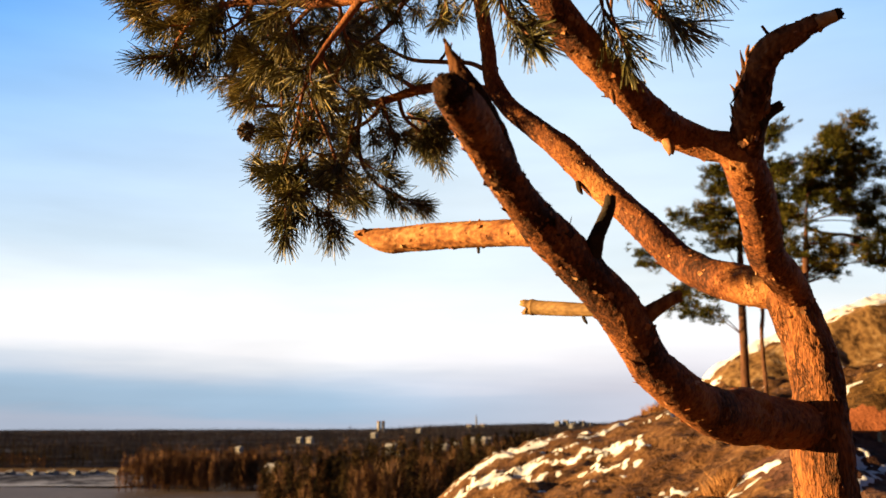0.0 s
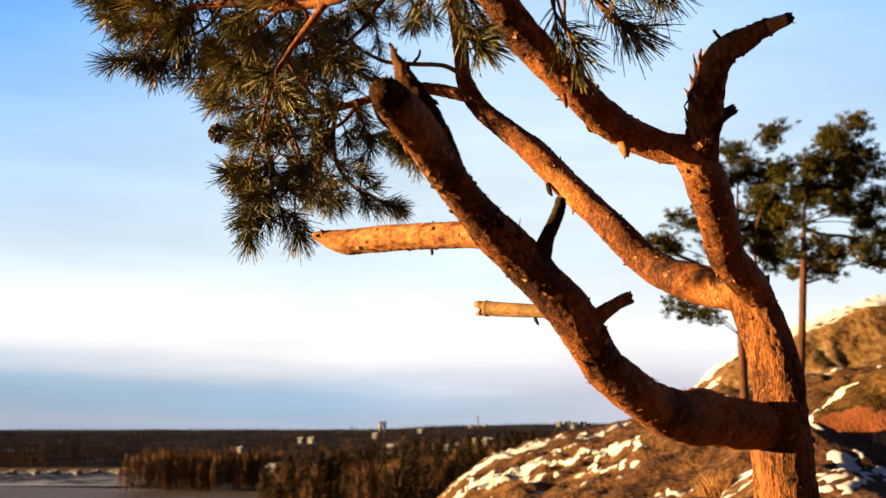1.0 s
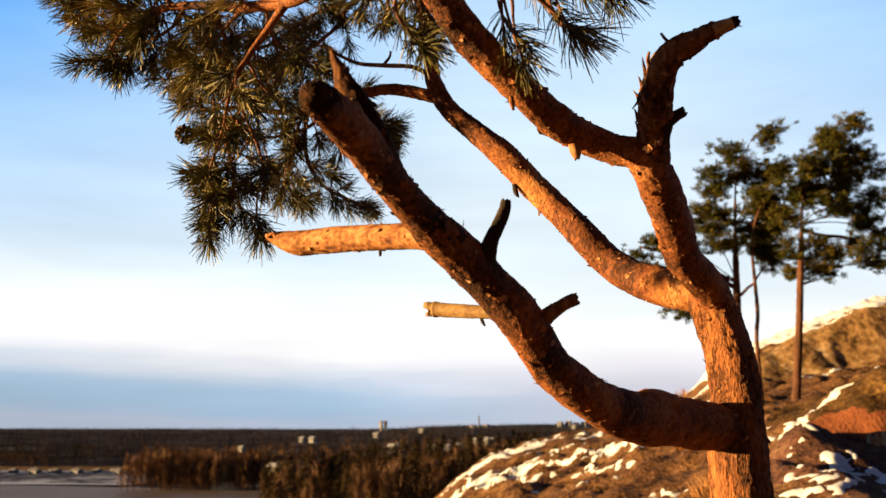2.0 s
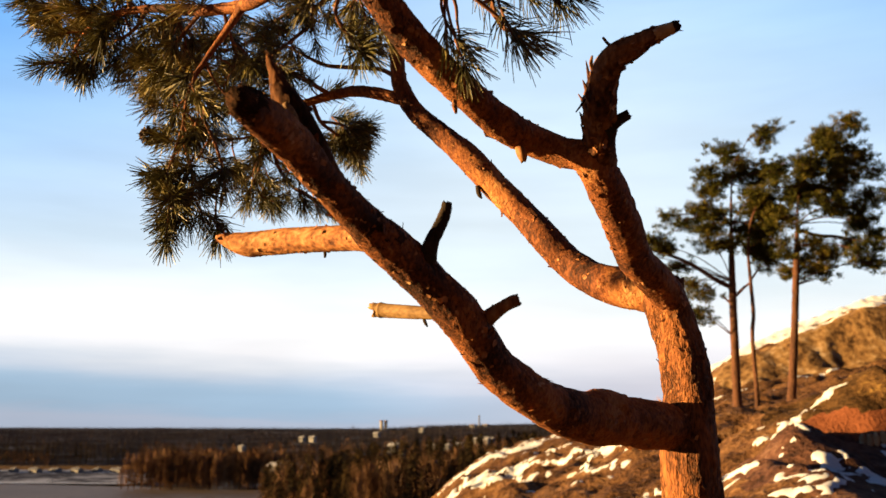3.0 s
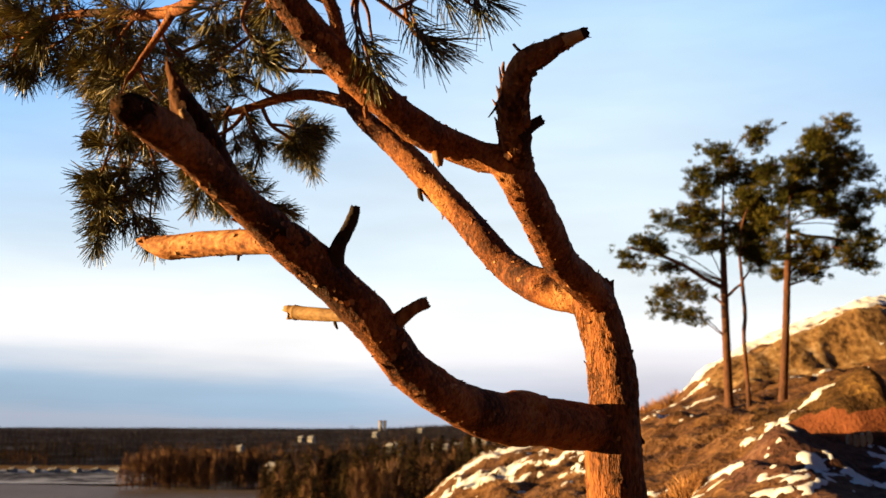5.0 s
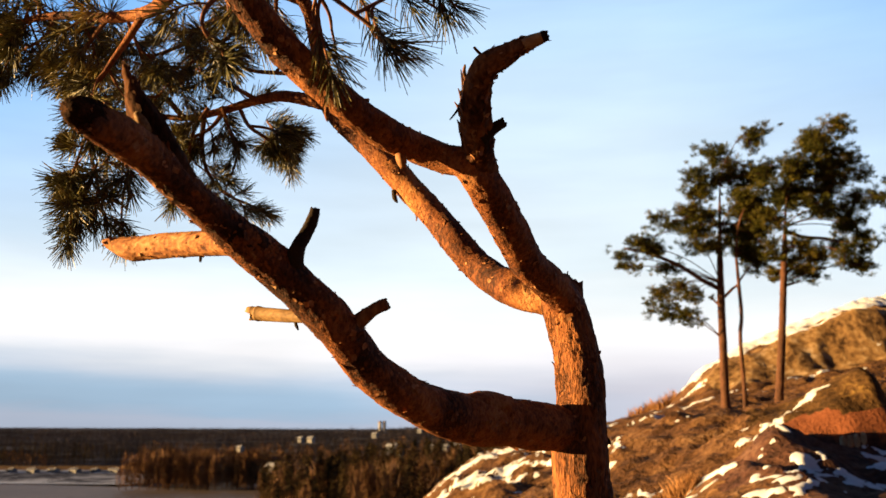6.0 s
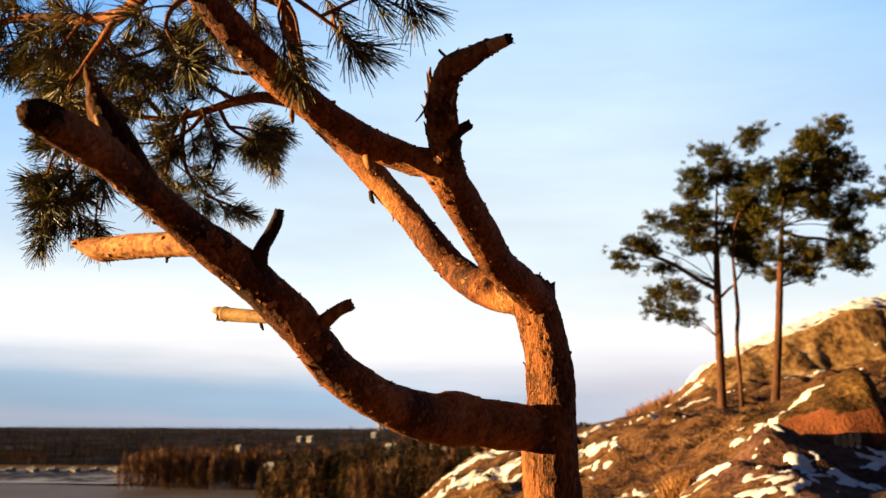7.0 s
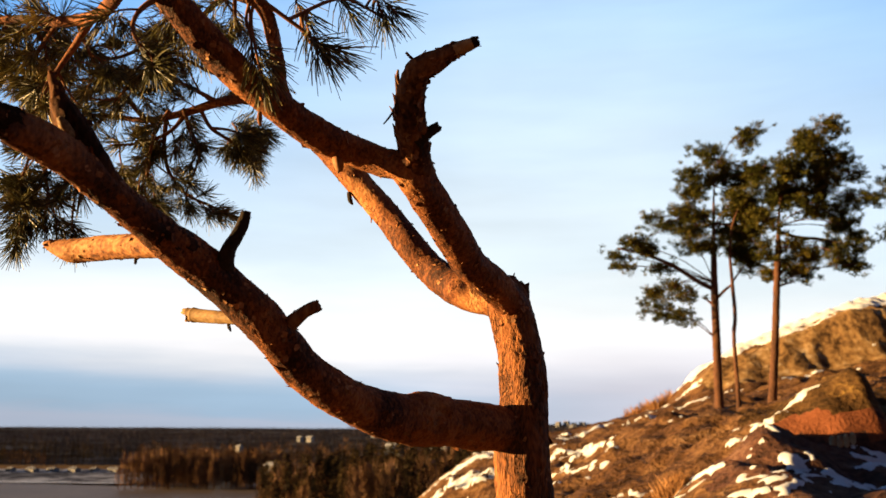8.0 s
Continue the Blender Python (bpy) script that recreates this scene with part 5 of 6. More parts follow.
tall_pine("tall_pine", [(6.854, 19.728, 1.386, 0.1387), (6.828, 19.657, 1.732, 0.1135), (6.774, 19.403, 2.966, 0.1009), (6.720, 19.149, 4.201, 0.0883), (6.766, 19.089, 5.482, 0.0446), (6.807, 19.006, 6.382, 0.0192), (6.908, 18.902, 6.884, 0.0128), (7.071, 18.621, 7.260, 0.0095)],
          [[(6.707, 19.179, 4.053, 0.0567), (6.262, 19.038, 4.245, 0.0502), (5.732, 18.877, 4.532, 0.0437), (5.085, 18.730, 4.755, 0.0310), (4.505, 18.608, 4.855, 0.0185)],
           [(6.758, 19.225, 3.831, 0.0378), (6.919, 18.981, 4.022, 0.0312), (7.048, 18.857, 4.128, 0.0186)], [(6.696, 19.250, 3.707, 0.0315), (6.519, 19.220, 3.855, 0.0189)]],
          pads(19, [(4.82, 5.04, 0.30, 0.15), (4.48, 4.78, 0.19, 0.08), (5.22, 4.95, 0.28, 0.12), (5.37, 5.76, 0.19, 0.08), (5.88, 5.77, 0.28, 0.14), (6.18, 6.06, 0.28, 0.14), (6.42, 6.42, 0.33, 0.17), (6.27, 6.71, 0.22, 0.17), (6.52, 7.07, 0.28, 0.19), (6.73, 6.77, 0.28, 0.19), (7.20, 6.95, 0.25, 0.22), (7.38, 7.44, 0.19, 0.17), (7.52, 7.65, 0.08, 0.12), (7.60, 6.96, 0.22, 0.14), (7.76, 6.78, 0.14, 0.11), (7.41, 6.60, 0.30, 0.19), (7.61, 6.18, 0.33, 0.22), (7.14, 6.00, 0.28, 0.17), (7.82, 6.01, 0.22, 0.22), (7.24, 5.77, 0.33, 0.17), (6.45, 5.88, 0.33, 0.14), (6.31, 5.48, 0.28, 0.11), (6.12, 4.95, 0.28, 0.14), (6.57, 4.99, 0.28, 0.12)])
          + pads(19, [(7.69, 5.71, 0.28, 0.19), (6.02, 5.30, 0.22, 0.11), (7.50, 5.42, 0.28, 0.17), (7.53, 5.02, 0.22, 0.14), (7.21, 5.25, 0.17, 0.14), (5.23, 3.93, 0.28, 0.12), (5.60, 3.70, 0.33, 0.14), (5.92, 3.43, 0.25, 0.11), (6.18, 4.02, 0.22, 0.09), (5.54, 4.61, 0.25, 0.08), (4.64, 4.55, 0.17, 0.08), (5.85, 4.16, 0.25, 0.08)]),
          "tall Scots pine with a bare orange trunk on the rocky ridge")
tall_pine("tall_pine", [(7.146, 19.321, 1.379, 0.0679), (7.120, 19.226, 1.839, 0.0556), (7.030, 19.002, 2.927, 0.0494), (7.053, 18.903, 3.411, 0.0494), (6.989, 18.753, 4.136, 0.0432), (6.938, 18.629, 4.741, 0.0370), (6.986, 18.504, 5.346, 0.0247), (7.157, 18.404, 5.830, 0.0123)],
          [[(6.989, 18.753, 4.136, 0.0247), (7.162, 18.703, 4.379, 0.0185), (7.346, 18.666, 4.561, 0.0123)]],
          pads(19, [(7.17, 4.94, 0.31, 0.20), (7.46, 5.46, 0.35, 0.22), (7.08, 5.46, 0.25, 0.15), (7.60, 4.75, 0.25, 0.17)]), "slender young pine between two taller pines")
tall_pine("tall_pine", [(7.634, 18.710, 1.369, 0.1315), (7.657, 18.618, 1.814, 0.1016), (7.702, 18.401, 2.868, 0.0897), (7.734, 18.160, 4.040, 0.0777), (7.833, 18.211, 4.783, 0.0665), (7.882, 18.211, 5.280, 0.0365), (7.956, 18.185, 5.901, 0.0183), (8.064, 18.086, 6.380, 0.0122), (8.490, 17.938, 7.099, 0.0061)],
          [[(7.746, 18.177, 3.958, 0.0299), (7.913, 18.167, 4.005, 0.0239), (8.105, 18.155, 4.064, 0.0120)], [(7.779, 17.943, 5.094, 0.0419), (8.231, 18.162, 5.021, 0.0363), (8.924, 18.368, 5.006, 0.0305), (9.630, 18.612, 4.809, 0.0185)]],
          pads(18.1, [(9.06, 7.66, 0.15, 0.18), (9.17, 7.81, 0.06, 0.08), (8.76, 7.37, 0.26, 0.18), (8.36, 7.28, 0.16, 0.11), (8.45, 7.02, 0.26, 0.16), (8.83, 6.96, 0.26, 0.18), (9.21, 6.91, 0.26, 0.16), (9.47, 7.05, 0.13, 0.11), (8.21, 6.73, 0.24, 0.16), (7.81, 6.56, 0.16, 0.16), (8.07, 6.39, 0.26, 0.18), (8.58, 6.56, 0.32, 0.18), (9.07, 6.51, 0.32, 0.18), (9.40, 6.51, 0.18, 0.13), (8.38, 6.17, 0.37, 0.18), (8.82, 6.11, 0.29, 0.16), (7.94, 6.05, 0.26, 0.16), (9.46, 6.00, 0.21, 0.13), (9.72, 5.89, 0.20, 0.11), (9.17, 5.77, 0.26, 0.16), (9.36, 5.50, 0.26, 0.13), (9.54, 5.16, 0.15, 0.12), (9.07, 5.33, 0.18, 0.09)])
          + pads(18.1, [(8.93, 4.94, 0.21, 0.08), (9.24, 4.78, 0.24, 0.09), (9.50, 4.67, 0.21, 0.12), (9.53, 4.45, 0.13, 0.09), (8.61, 5.66, 0.24, 0.16), (8.24, 5.77, 0.26, 0.13), (8.70, 4.78, 0.16, 0.11), (8.37, 4.67, 0.21, 0.13), (8.17, 4.88, 0.21, 0.13), (8.00, 4.66, 0.18, 0.11), (8.51, 4.39, 0.24, 0.11), (8.19, 4.45, 0.16, 0.11), (8.80, 4.61, 0.08, 0.16), (7.71, 4.39, 0.13, 0.16), (7.59, 6.73, 0.24, 0.20), (7.62, 6.06, 0.24, 0.20), (7.45, 5.33, 0.26, 0.20), (7.46, 4.76, 0.22, 0.16)]),
          "tall Scots pine with a windswept crown on the ridge")
tall_pine("tall_pine", [(10.408, 17.726, 1.671, 0.1592), (10.405, 17.497, 2.785, 0.1251), (10.354, 17.153, 4.456, 0.1024), (10.304, 16.878, 5.793, 0.0569), (10.279, 16.694, 6.684, 0.0227)], [],
          pads(17.5, [(10.19, 6.21, 0.39, 0.27), (10.72, 6.71, 0.45, 0.32), (10.74, 5.85, 0.57, 0.32), (10.26, 5.79, 0.34, 0.18), (11.03, 6.34, 0.45, 0.34), (10.31, 5.12, 0.45, 0.23), (10.90, 5.12, 0.51, 0.27)]), "tall Scots pine at the edge of the ridge")



# ---- pale stones under the red bank ----
PALE_STONE = material("pale_yellow_stone", [(0.3, (0.22, 0.15, 0.08)), (0.7, (0.50, 0.40, 0.26))], scale=9, rough=0.85, bump=0.5, distance=0.01, random=0.2)


def pale_stone(x, y, wide, tall, seed):
    """A small upright block with rounded, uneven edges, set a little into the ground."""
    bm = bmesh.new()
    bmesh.ops.create_cube(bm, size=1.0)
    bmesh.ops.bevel(bm, geom=bm.edges[:], offset=0.2, segments=2, affect="EDGES")
    for v in bm.verts:
        v.co = Vector((v.co.x * wide, v.co.y * wide * 0.8, v.co.z * tall)) * (1 + 0.18 * noise.noise(v.co * 2.5 + Vector((seed, 0, 0))))
    me = bpy.data.meshes.new("stone")
    bm.to_mesh(me)
    bm.free()
    me.materials.append(PALE_STONE)
    ob = new("stone", me)
    ob.location = (x, y, height(x, y) + tall * 0.44)
    ob.rotation_euler = (0, radians(4 * math.sin(seed * 3)), radians(20 + 9 * seed))
    return tagged(ob, "small pale upright stone below the red earth bank", "stone", "stones below the bank")


for k, spot in enumerate(((5.81, 11.75, 0.77), (5.90, 11.75, 0.77), (5.99, 11.75, 0.77), (6.08, 11.75, 0.77))):
    pale_stone(spot[0], spot[1], 0.085, (0.15, 0.18, 0.19, 0.17)[k], k + 1.0)


# ---- dry grass and shrubs on the hillside ----
GRASS = material("dry_grass", [(0.3, (0.15, 0.065, 0.022)), (0.7, (0.34, 0.17, 0.06))], scale=4, rough=0.8, bump=0.0, random=0.35, island=True)


def grass_tuft(name, at, rad, tall, count, label):
    v, f = [], []
    for _ in range(count):
        a, q = rng.uniform(0, 2 * math.pi), rad * math.sqrt(rng.random())
        x, y = at[0] + math.cos(a) * q, at[1] + math.sin(a) * q
        b = np.array((x, y, height(x, y) - 0.02))
        h = tall * rng.uniform(0.5, 1.1) * (1 - 0.5 * (q / rad) ** 2)
        lean = np.array((rng.uniform(-0.4, 0.4), rng.uniform(-0.4, 0.4), 1.0)) * h
        side = np.array((math.cos(a * 3), math.sin(a * 3), 0)) * h * 0.035
        k = len(v)
        v += [b - side, b + side, b + lean * 0.6 + side * 0.8, b + lean + np.array((lean[0], lean[1], 0)) * 0.4, b + lean * 0.6 - side * 0.8]
        f.append((k, k + 1, k + 2, k + 3, k + 4))
    ob = link_mesh(name, v, f, GRASS, smooth=False)
    return tagged(ob, label, "grass", kind="stuff")


grass_tuft("dry_shrub", (7.75, 31.00, 1.72), 1.0, 0.55, 900, "low rust-coloured dry shrub on the ridge line")
grass_tuft("dry_shrub", (6.75, 31.00, 1.40), 1.3, 0.30, 700, "low rust-coloured dry shrub on the ridge line")
grass_tuft("grass_clump", (3.43, 11.00, 0.24), 0.25, 0.28, 500, "ochre tuft of dry grass beside snow")
grass_tuft("grass_clump", (3.42, 12.00, 0.11), 0.45, 0.2, 500, "ochre tuft of dry grass beside snow")

# ---- the valley ----
WATER = material("still_brown_water", [(0.3, (0.12, 0.090, 0.062)), (0.7, (0.20, 0.155, 0.11))], scale=0.02, rough=0.55, bump=0.3, distance=0.3, spec=0.06)
ICE = material("snowy_shore_ice", [(0.40, (0.05, 0.055, 0.07)), (0.50, (0.16, 0.17, 0.20)), (0.60, (0.48, 0.51, 0.56))], scale=0.05, fine=4, rough=0.95, bump=0.2, distance=0.2, stretch=(1, 0.35, 1), spec=0.0)
REED = material("tan_reeds", [(0.3, (0.16, 0.095, 0.05)), (0.7, (0.29, 0.19, 0.105))], scale=0.08, fine=10, rough=0.9, bump=0.0, random=0.3, island=True)
CONIFER = material("far_conifers", [(0.38, (0.009, 0.009, 0.009)), (0.48, (0.028, 0.023, 0.015)), (0.56, (0.070, 0.049, 0.022)), (0.64, (0.14, 0.090, 0.036))], scale=0.05, fine=4, rough=0.85, bump=0.0, random=0.4, island=True, spec=0.0)
# distant haze is mixed into these two base colours: bluer, then paler
BLUED_FAR_WOOD = material("haze_blued_mixed_woods", [(0.38, (0.017, 0.019, 0.028)), (0.49, (0.044, 0.043, 0.055)), (0.56, (0.088, 0.073, 0.075)), (0.64, (0.17, 0.125, 0.118))], scale=0.012, fine=5, rough=0.9, bump=0.0, random=0.4, island=True, spec=0.0)
HAZE_TINTED_WOOD = material("haze_tinted_horizon_woods", [(0.3, (0.085, 0.095, 0.13)), (0.5, (0.13, 0.138, 0.175)), (0.7, (0.18, 0.18, 0.21))], scale=0.004, fine=8, rough=0.9, bump=0.0, random=0.4, island=True, spec=0.0)
BIRCH = material("far_bare_birches", [(0.36, (0.024, 0.016, 0.012)), (0.46, (0.070, 0.038, 0.022)), (0.55, (0.13, 0.070, 0.038)), (0.64, (0.24, 0.15, 0.10))], scale=0.06, fine=4, rough=0.9, bump=0.0, random=0.28, island=True, spec=0.0)
PALE_WALL = material("pale_plaster", [(0.3, (0.13, 0.135, 0.15)), (0.7, (0.22, 0.22, 0.235))], scale=0.2, rough=0.8, bump=0.1)
GREY_WALL = material("grey_boards", [(0.3, (0.08, 0.085, 0.10)), (0.7, (0.16, 0.165, 0.19))], scale=0.3, rough=0.85, bump=0.1)
ROOF = material("brown_roof", [(0.3, (0.10, 0.06, 0.045)), (0.7, (0.20, 0.12, 0.09))], scale=0.5, rough=0.85, bump=0.2)
FROSTED_ROOF = material("frosted_roof", [(0.35, (0.12, 0.125, 0.15)), (0.6, (0.34, 0.36, 0.41))], scale=0.4, rough=0.8, bump=0.1)
PANE = material("dark_window_glass", [(0.3, (0.02, 0.025, 0.03)), (0.7, (0.05, 0.055, 0.06))], scale=0.5, rough=0.15, bump=0.0, spec=0.5)


def sheet(name, outline, z, mat, label, category, kind):
    """A flat, finely cut sheet with an uneven rim, from the corners of its outline."""
    bm = bmesh.new()
    pts = []
    for k, (x, y) in enumerate(outline):
        x2, y2 = outline[(k + 1) % len(outline)]
        for t in np.arange(12) / 12:
            q = (x + (x2 - x) * t, y + (y2 - y) * t)
            pts.append((q[0] + 9 * noise.noise(Vector((q[0] * 0.03, q[1] * 0.03, z))), q[1] + 6 * noise.noise(Vector((q[0] * 0.03, q[1] * 0.03, z + 5))), z))
    bm.faces.new([bm.verts.new(p) for p in pts])
    bmesh.ops.triangulate(bm, faces=bm.faces[:])
    me = bpy.data.meshes.new(name)
    bm.to_mesh(me)
    bm.free()
    me.materials.append(mat)
    return tagged(new(name, me), label, category, kind=kind)


sheet("water", [(-1200, 380), (-60, 330), (-75, 430), (-98, 505), (-330, 575), (-1200, 590)], -33.3, WATER, "still brown lake water under the wooded shore", "water", "structure")
sheet("shore_ice", [(-1100, 600), (-330, 577), (-188, 560), (-196, 640), (-260, 745), (-1200, 770)], -33.0, ICE, "grey and white snow-covered ice along the shore", "ice", "structure")


sheet("snow_rim", [(-1100, 581), (-332, 566), (-196, 552), (-194, 562), (-332, 580), (-1100, 598)], -32.85, SNOW, "white rim of snow at the edge of the ice", "snow", "structure")


# the eaves of the houses that stand in clearings of the woods
CLEARINGS = [(-141.0, 880.0, -8.4), (-132.4, 890.0, -8.5), (-36.7, 640.0, -11.3), (-31.4, 640.0, -14.9), (-10.8, 760.0, -13.8), (2.1, 740.0, -13.4), (12.3, 760.0, -12.5), (31.5, 860.0, -9.5), (45.6, 880.0, -9.8), (-89.7, 470.0, -18.4), (-182.6, 800.0, -15.6), (-76.5, 1000.0, -5.1), (-33.4, 1300.0, -0.8), (175.6, 1200.0, 4.3)]


def wood(name, x_of, y0, y1, count, tall, blades, mat, bare, label, seed):
    """Far trees as ONE mesh: each a leaning stem with blades in a cone (evergreen) or an upswept egg (bare)."""
    r = random.Random(seed)
    v, f = [], []
    for _ in range(count):
        y = y0 + (y1 - y0) * r.random()
        x = r.uniform(*x_of(y))
        if any(abs(x - hx) < 4.5 and hy - 70 < y < hy + 6 for hx, hy, _ in CLEARINGS):
            continue
        z0 = valley(x, y) - 0.5
        h = r.uniform(*tall)
        if y0 > 700:
            clump_ = noise.noise(Vector((x * 0.009, y * 0.004, seed * 0.1))) + 0.5 * noise.noise(Vector((x * 0.03, y * 0.01, 3.0)))
            if clump_ < -0.42:
                continue
            h *= 0.85 + 0.55 * clump_
        wide = h * (r.uniform(0.17, 0.28) if bare else r.uniform(0.13, 0.24))
        k = len(v)
        v += [(x - 0.2, y, z0), (x + 0.2, y, z0), (x, y + 0.3, z0), (x, y, z0 + h)]
        f += [(k, k + 1, k + 3), (k + 1, k + 2, k + 3), (k + 2, k, k + 3)]
        for _ in range(blades):
            s = r.random() ** 0.8
            if bare:
                c = np.array((x, y, z0 + h * (0.15 + 0.8 * s)))
                rad = wide * math.sin(math.pi * (0.15 + 0.8 * s)) ** 0.7 * math.sqrt(r.random())
                rise, ln = r.uniform(1.2, 4.5), h * r.uniform(0.10, 0.24)
            else:
                c = np.array((x, y, z0 + h * (0.10 + 0.90 * s)))
                rad = wide * (1.05 - s) * math.sqrt(r.random())
                rise, ln = r.uniform(-0.7, 0.2), h * r.uniform(0.03, 0.065) * (2.4 if blades < 40 else 1.3)
            a = r.uniform(0, 2 * math.pi)
            out = np.array((math.cos(a), math.sin(a), rise))
            out /= np.linalg.norm(out)
            b = c + np.array((math.cos(a), math.sin(a), 0)) * rad
            side = np.array((-math.sin(a), math.cos(a), r.uniform(-0.4, 0.4))) * ln * (0.026 if bare else 0.22)
            k = len(v)
            v += [b - side, b + side, b + out * ln]
            f.append((k, k + 1, k + 2))
    return tagged(link_mesh(name, v, f, mat, smooth=False), label, "woods", kind="stuff")


def between(p0, p1):
    """Across-limits at a distance, for a wedge of the view given by two slopes."""
    return lambda y: (p0 * y, p1 * y)


wood("birch_copse", lambda y: (-182 + (y - 500) * 0.1, -96), 503, 560, 150, (13, 23), 300, BIRCH, True, "brown leafless birches on the lake shore", 1)
wood("spruce_wood", between(-0.20, 0.12), 250, 430, 300, (11, 22), 420, CONIFER, False, "dark spruces and pines below the rock", 2)
wood("birch_wood", between(-0.20, 0.12), 250, 450, 150, (10, 18), 300, BIRCH, True, "bare brown birches among spruces", 3)
wood("spruce_wood", between(-0.56, -0.30), 800, 1000, 420, (14, 22), 90, CONIFER, False, "dark spruces behind the reeds", 4)
wood("birch_wood", between(-0.56, -0.32), 790, 830, 90, (10, 16), 90, BIRCH, True, "bare birches behind the reeds", 5)
wood("spruce_wood", between(-0.33, 0.16), 560, 1000, 650, (13, 21), 90, CONIFER, False, "dark spruces across the valley", 6)
wood("birch_wood", between(-0.34, 0.16), 560, 1000, 420, (11, 18), 90, BIRCH, True, "bare birches across the valley", 7)
# the two farthest woods carry the haze of distance in their colour
wood("far_wood", between(-0.60, 0.26), 1000, 2600, 8500, (11, 21), 26, BLUED_FAR_WOOD, False, "far dark woods below the horizon, blued by haze in their colour", 8)
wood("far_wood", between(-0.60, 0.30), 2600, 4700, 8000, (9, 14), 9, HAZE_TINTED_WOOD, False, "far woods along the horizon, paled by haze in their colour", 9)

RUST = material("rust_brown_crowns", [(0.3, (0.06, 0.028, 0.015)), (0.7, (0.22, 0.095, 0.045))], scale=0.05, fine=8, rough=0.9, bump=0.0, random=0.3, island=True, spec=0.05)
for spot, deep in (((-91.42, 440.00, -10.10), 440), ((-37.51, 300.00, -13.14), 300), ((-24.51, 310.00, -13.68), 310)):
    wood("rusty_birch", lambda y, x=spot[0]: (x - 1.6, x + 1.6), deep - 6, deep - 2, 3, (11, 14), 320, RUST, True, "rust-brown birch crowns between the spruces", 20 + deep)

rv, rf = [], []
for _ in range(5000):
    y = rng.uniform(738, 792)
    x = rng.uniform(-0.60, -0.345) * y
    h = rng.uniform(1.5, 3.2)
    k = len(rv)
    rv += [(x - 0.7, y, -34.2), (x + 0.7, y, -34.2), (x + rng.uniform(-1, 1), y, -34 + h)]
    rf.append((k, k + 1, k + 2))
tagged(link_mesh("reed_belt", rv, rf, REED, smooth=False), "tan belt of reeds along the ice", "reeds", kind="stuff")


# ---- buildings ----
def block(x0, x1, y0, y1, z0, z1):
    v = [(x, y, z) for z in (z0, z1) for y in (y0, y1) for x in (x0, x1)]
    return v, [(0, 2, 3, 1), (4, 5, 7, 6), (0, 1, 5, 4), (1, 3, 7, 5), (3, 2, 6, 7), (2, 0, 4, 6)]


def gable_house(name, at, wide, deep, eaves, ridge, wall, label, roof=None, group="", windows=3):
    """A house whose ridge runs across the view; at is the middle of its front at the foot."""
    ob = thing(name, at, label, "house", group)
    x, y, z = at
    part = lambda n, v, f, m: under(link_mesh(n, v, f, m, smooth=False), ob)
    v, f = block(x - wide / 2, x + wide / 2, y, y + deep, z - 3, z + eaves)
    k = len(v)
    v += [(x - wide / 2, y + deep / 2, z + ridge), (x + wide / 2, y + deep / 2, z + ridge)]
    f += [(4, k, 6), (5, 7, k + 1)]
    part("wall", v, f, wall)
    e, t = 0.5, 0.3
    rv_ = []
    for dz in (0, t):
        rv_ += [(x + s * (wide / 2 + e), y + q, z + h + dz) for q, h in ((-e, eaves - 0.3), (deep / 2, ridge + 0.05), (deep + e, eaves - 0.3)) for s in (-1, 1)]
    part("roof", rv_, [(0, 1, 3, 2), (2, 3, 5, 4), (6, 8, 9, 7), (8, 10, 11, 9), (0, 2, 8, 6), (2, 4, 10, 8), (1, 7, 9, 3), (3, 9, 11, 5), (0, 6, 7, 1), (4, 5, 11, 10)], roof or FROSTED_ROOF)
    part("chimney", *block(x + wide * 0.2, x + wide * 0.2 + 0.8, y + deep * 0.4, y + deep * 0.4 + 0.8, z + eaves, z + ridge + 1.2), GREY_WALL)
    for k in range(windows):
        wx = x - wide / 2 + wide * (k + 0.5) / windows
        part("window", *block(wx - 0.6, wx + 0.6, y - 0.06, y + 0.04, z + eaves * 0.35, z + eaves * 0.8), PANE)
    ob.rotation_euler[2] = radians(-30)
    return ob


def tall_block(name, top, wide, deep, label, wall, floors, cols, group="", cap=0.0):
    """A far block of flats: top is the middle of its roof edge; it stands on the valley floor."""
    x, y, z = top
    foot = valley(x, y)
    ob = thing(name, (x, y, foot), label, "building", group)
    under(link_mesh("wall", *block(x - wide / 2, x + wide / 2, y, y + deep, foot - 4, z), wall, smooth=False), ob)
    under(link_mesh("roof", *block(x - wide / 2 - 0.6, x + wide / 2 + 0.6, y - 0.6, y + deep + 0.6, z, z + 1.0 + cap), ROOF, smooth=False), ob)
    for i in range(floors):
        for k in range(cols):
            wx, wz = x - wide / 2 + wide * (k + 0.5) / cols, z - 3.0 * (i + 0.7)
            under(link_mesh("window", *block(wx - wide / cols * 0.28, wx + wide / cols * 0.28, y - 0.12, y + 0.05, wz - 0.8, wz + 0.8), PANE, smooth=False), ob)
    ob.rotation_euler[2] = radians(-38)
    return ob


def house_at(p, wide, deep, eaves, ridge, wall, label, roof=None, group="houses across the valley", name="house", windows=3):
    """Sets a house so that its eaves stand at the point p, on its own foot below."""
    return gable_house(name, (p[0], p[1], p[2] - eaves), wide, deep, eaves, ridge, wall, label, roof, group, windows)


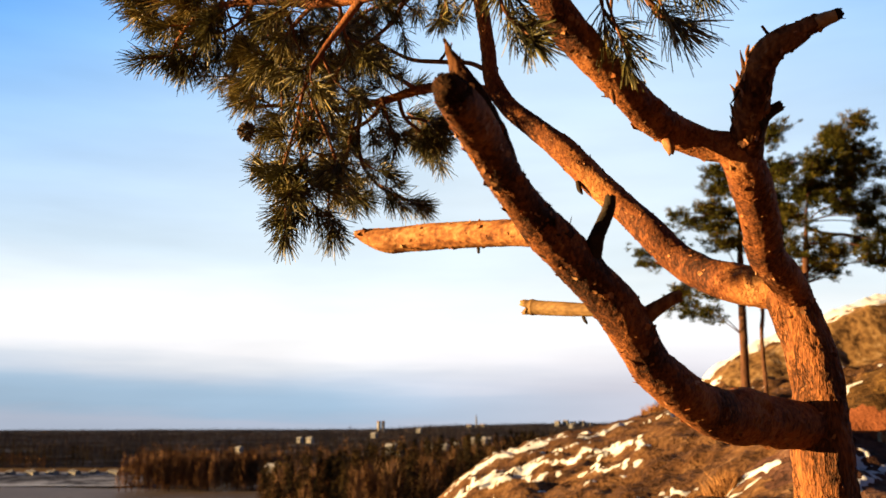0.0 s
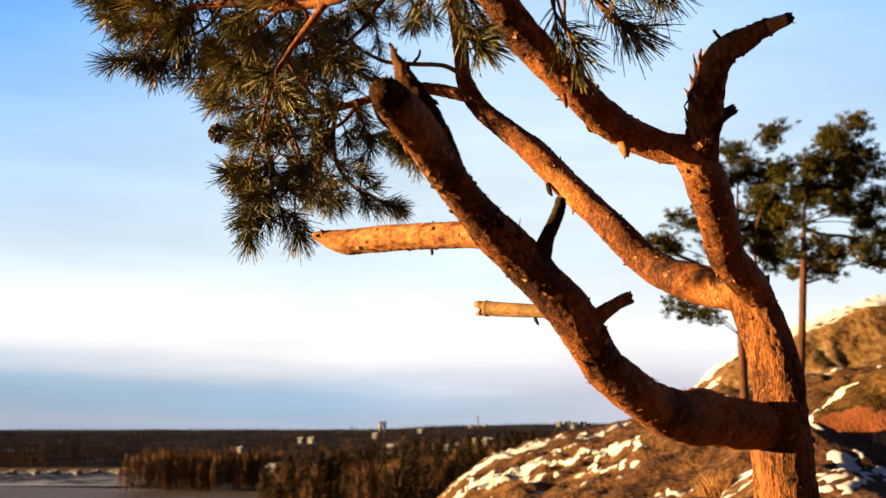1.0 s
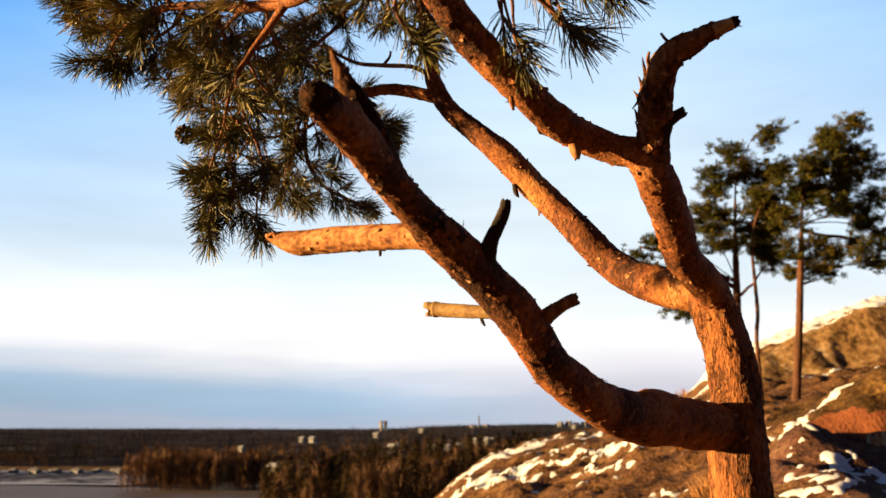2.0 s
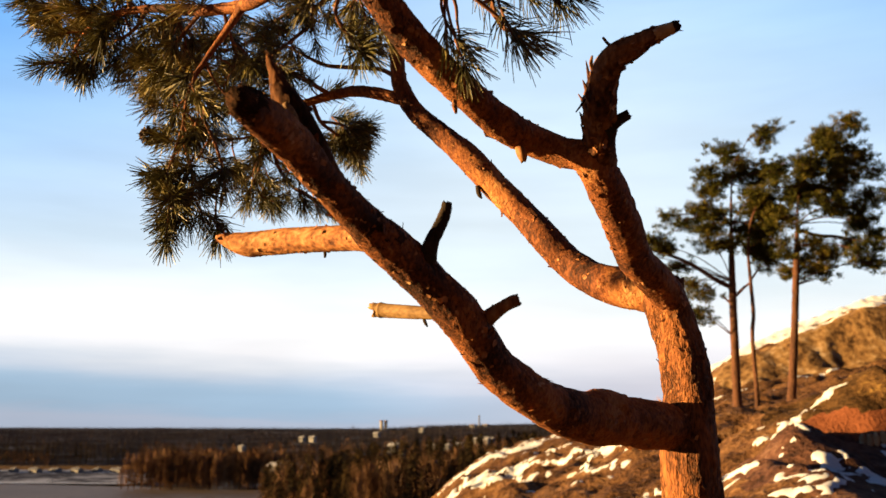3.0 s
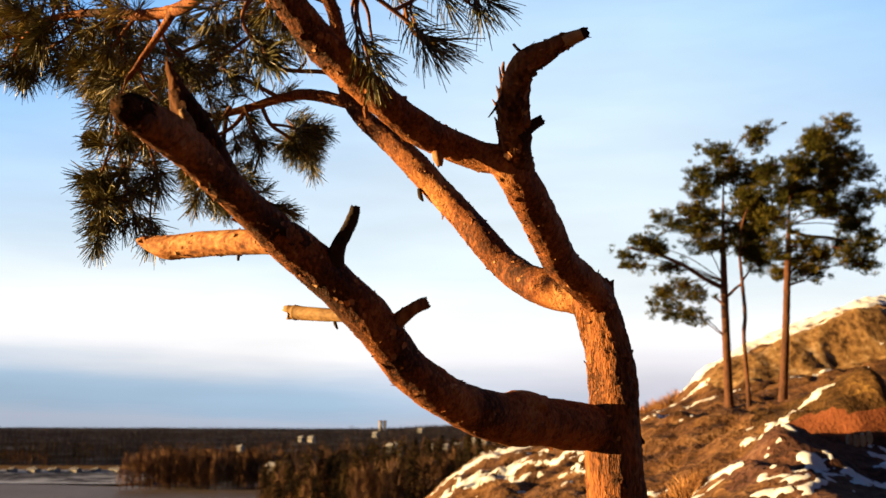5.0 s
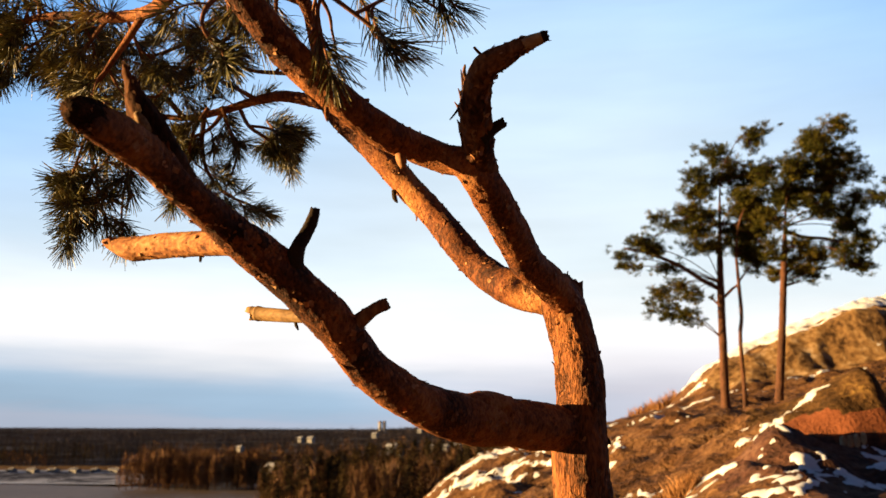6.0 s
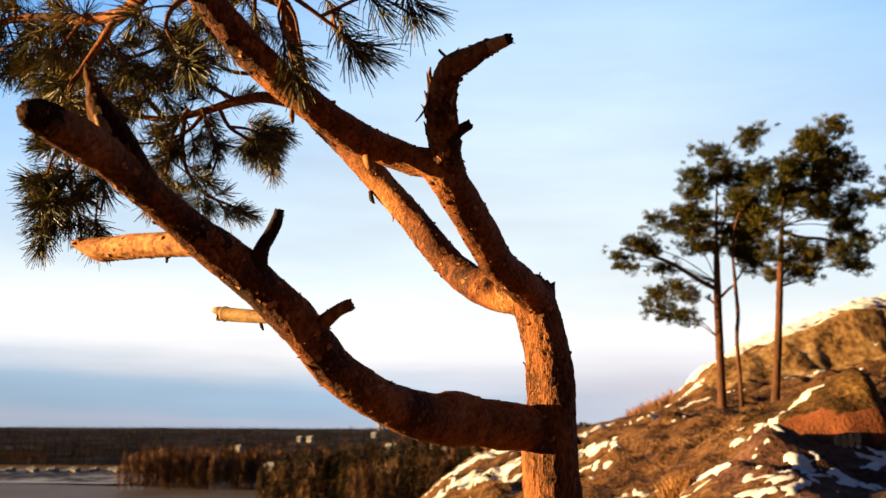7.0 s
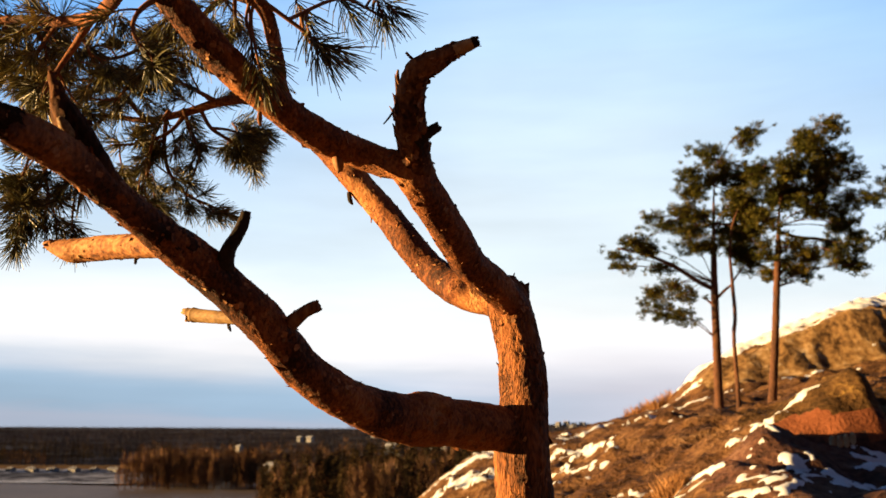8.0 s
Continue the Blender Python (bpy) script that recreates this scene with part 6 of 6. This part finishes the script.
for k, (hx, hy, hz) in enumerate(CLEARINGS):
    big = (k * 7) % 5 / 5
    house_at((hx, hy, hz), 4.5 + 3.5 * big, 5, 1.6 + 0.7 * big, 2.6 + big, PALE_WALL if k % 3 == 1 else GREY_WALL, ("pale" if k % 3 == 1 else "grey") + " house with a snowy roof among dark spruces")
house_at((35.20, 820.00, -9.57), 12, 8, 3, 5, GREY_WALL, "long grey house with a snowy roof")
house_at((-7.39, 330.00, -13.31), 7.5, 7, 5, 7.6, GREY_WALL, "grey wooden house with a brown roof below the rock", ROOF)
tall_block("tower_block", (-213.4, 3000.00, 20.5), 7, 9, "pale slab of a twin tower block on the horizon", PALE_WALL, 8, 2, "twin tower", 3.5)
tall_block("tower_block", (-198.6, 3000.00, 20.5), 7, 9, "pale slab of a twin tower block on the horizon", PALE_WALL, 8, 2, "twin tower", 3.5)
for px, top, wide in ([(0.0315, 0.0030, 18), (0.046, 0.0035, 20), (0.1305, 0.0068, 16), (0.1400, 0.0076, 18), (0.1485, 0.0060, 16), (0.1580, 0.0066, 18), (0.1660, 0.0048, 18),
                                     (-0.447, -0.0030, 22), (-0.436, -0.0052, 26), (-0.421, -0.0050, 20)]):
    tall_block("block_of_flats", (px * 3100, 3100, 1 + top * 3100), wide, 14, "pale block of flats on the horizon", PALE_WALL, 5, 4, "flats on the horizon")
stack_at = (128.20, 3200.00, 45.62)
stack = thing("chimney_stack", (stack_at[0], 3200, valley(stack_at[0], 3200)), "slender grey chimney stack of a far works", "chimney")
tv, tf = [], []
plain_tube(tv, tf, smooth_path([(stack_at[0], 3200, -20, 3.2), (stack_at[0], 3200, 10, 2.8), (stack_at[0], 3200, stack_at[2], 2.2)], 8), 12)
under(link_mesh("shaft", tv, tf, GREY_WALL), stack)
for k in range(13):
    px = -0.545 + 0.0155 * k + 0.003 * (k % 3)
    gable_house("boat_shed", (px * 700, 690 + 6 * (k % 3), -33.0), rng.uniform(5, 10), 5, 2.0 + 0.3 * (k % 2), 3.0, GREY_WALL, "small grey shed on the frozen shore", GREY_WALL, "sheds on the shore", 2)
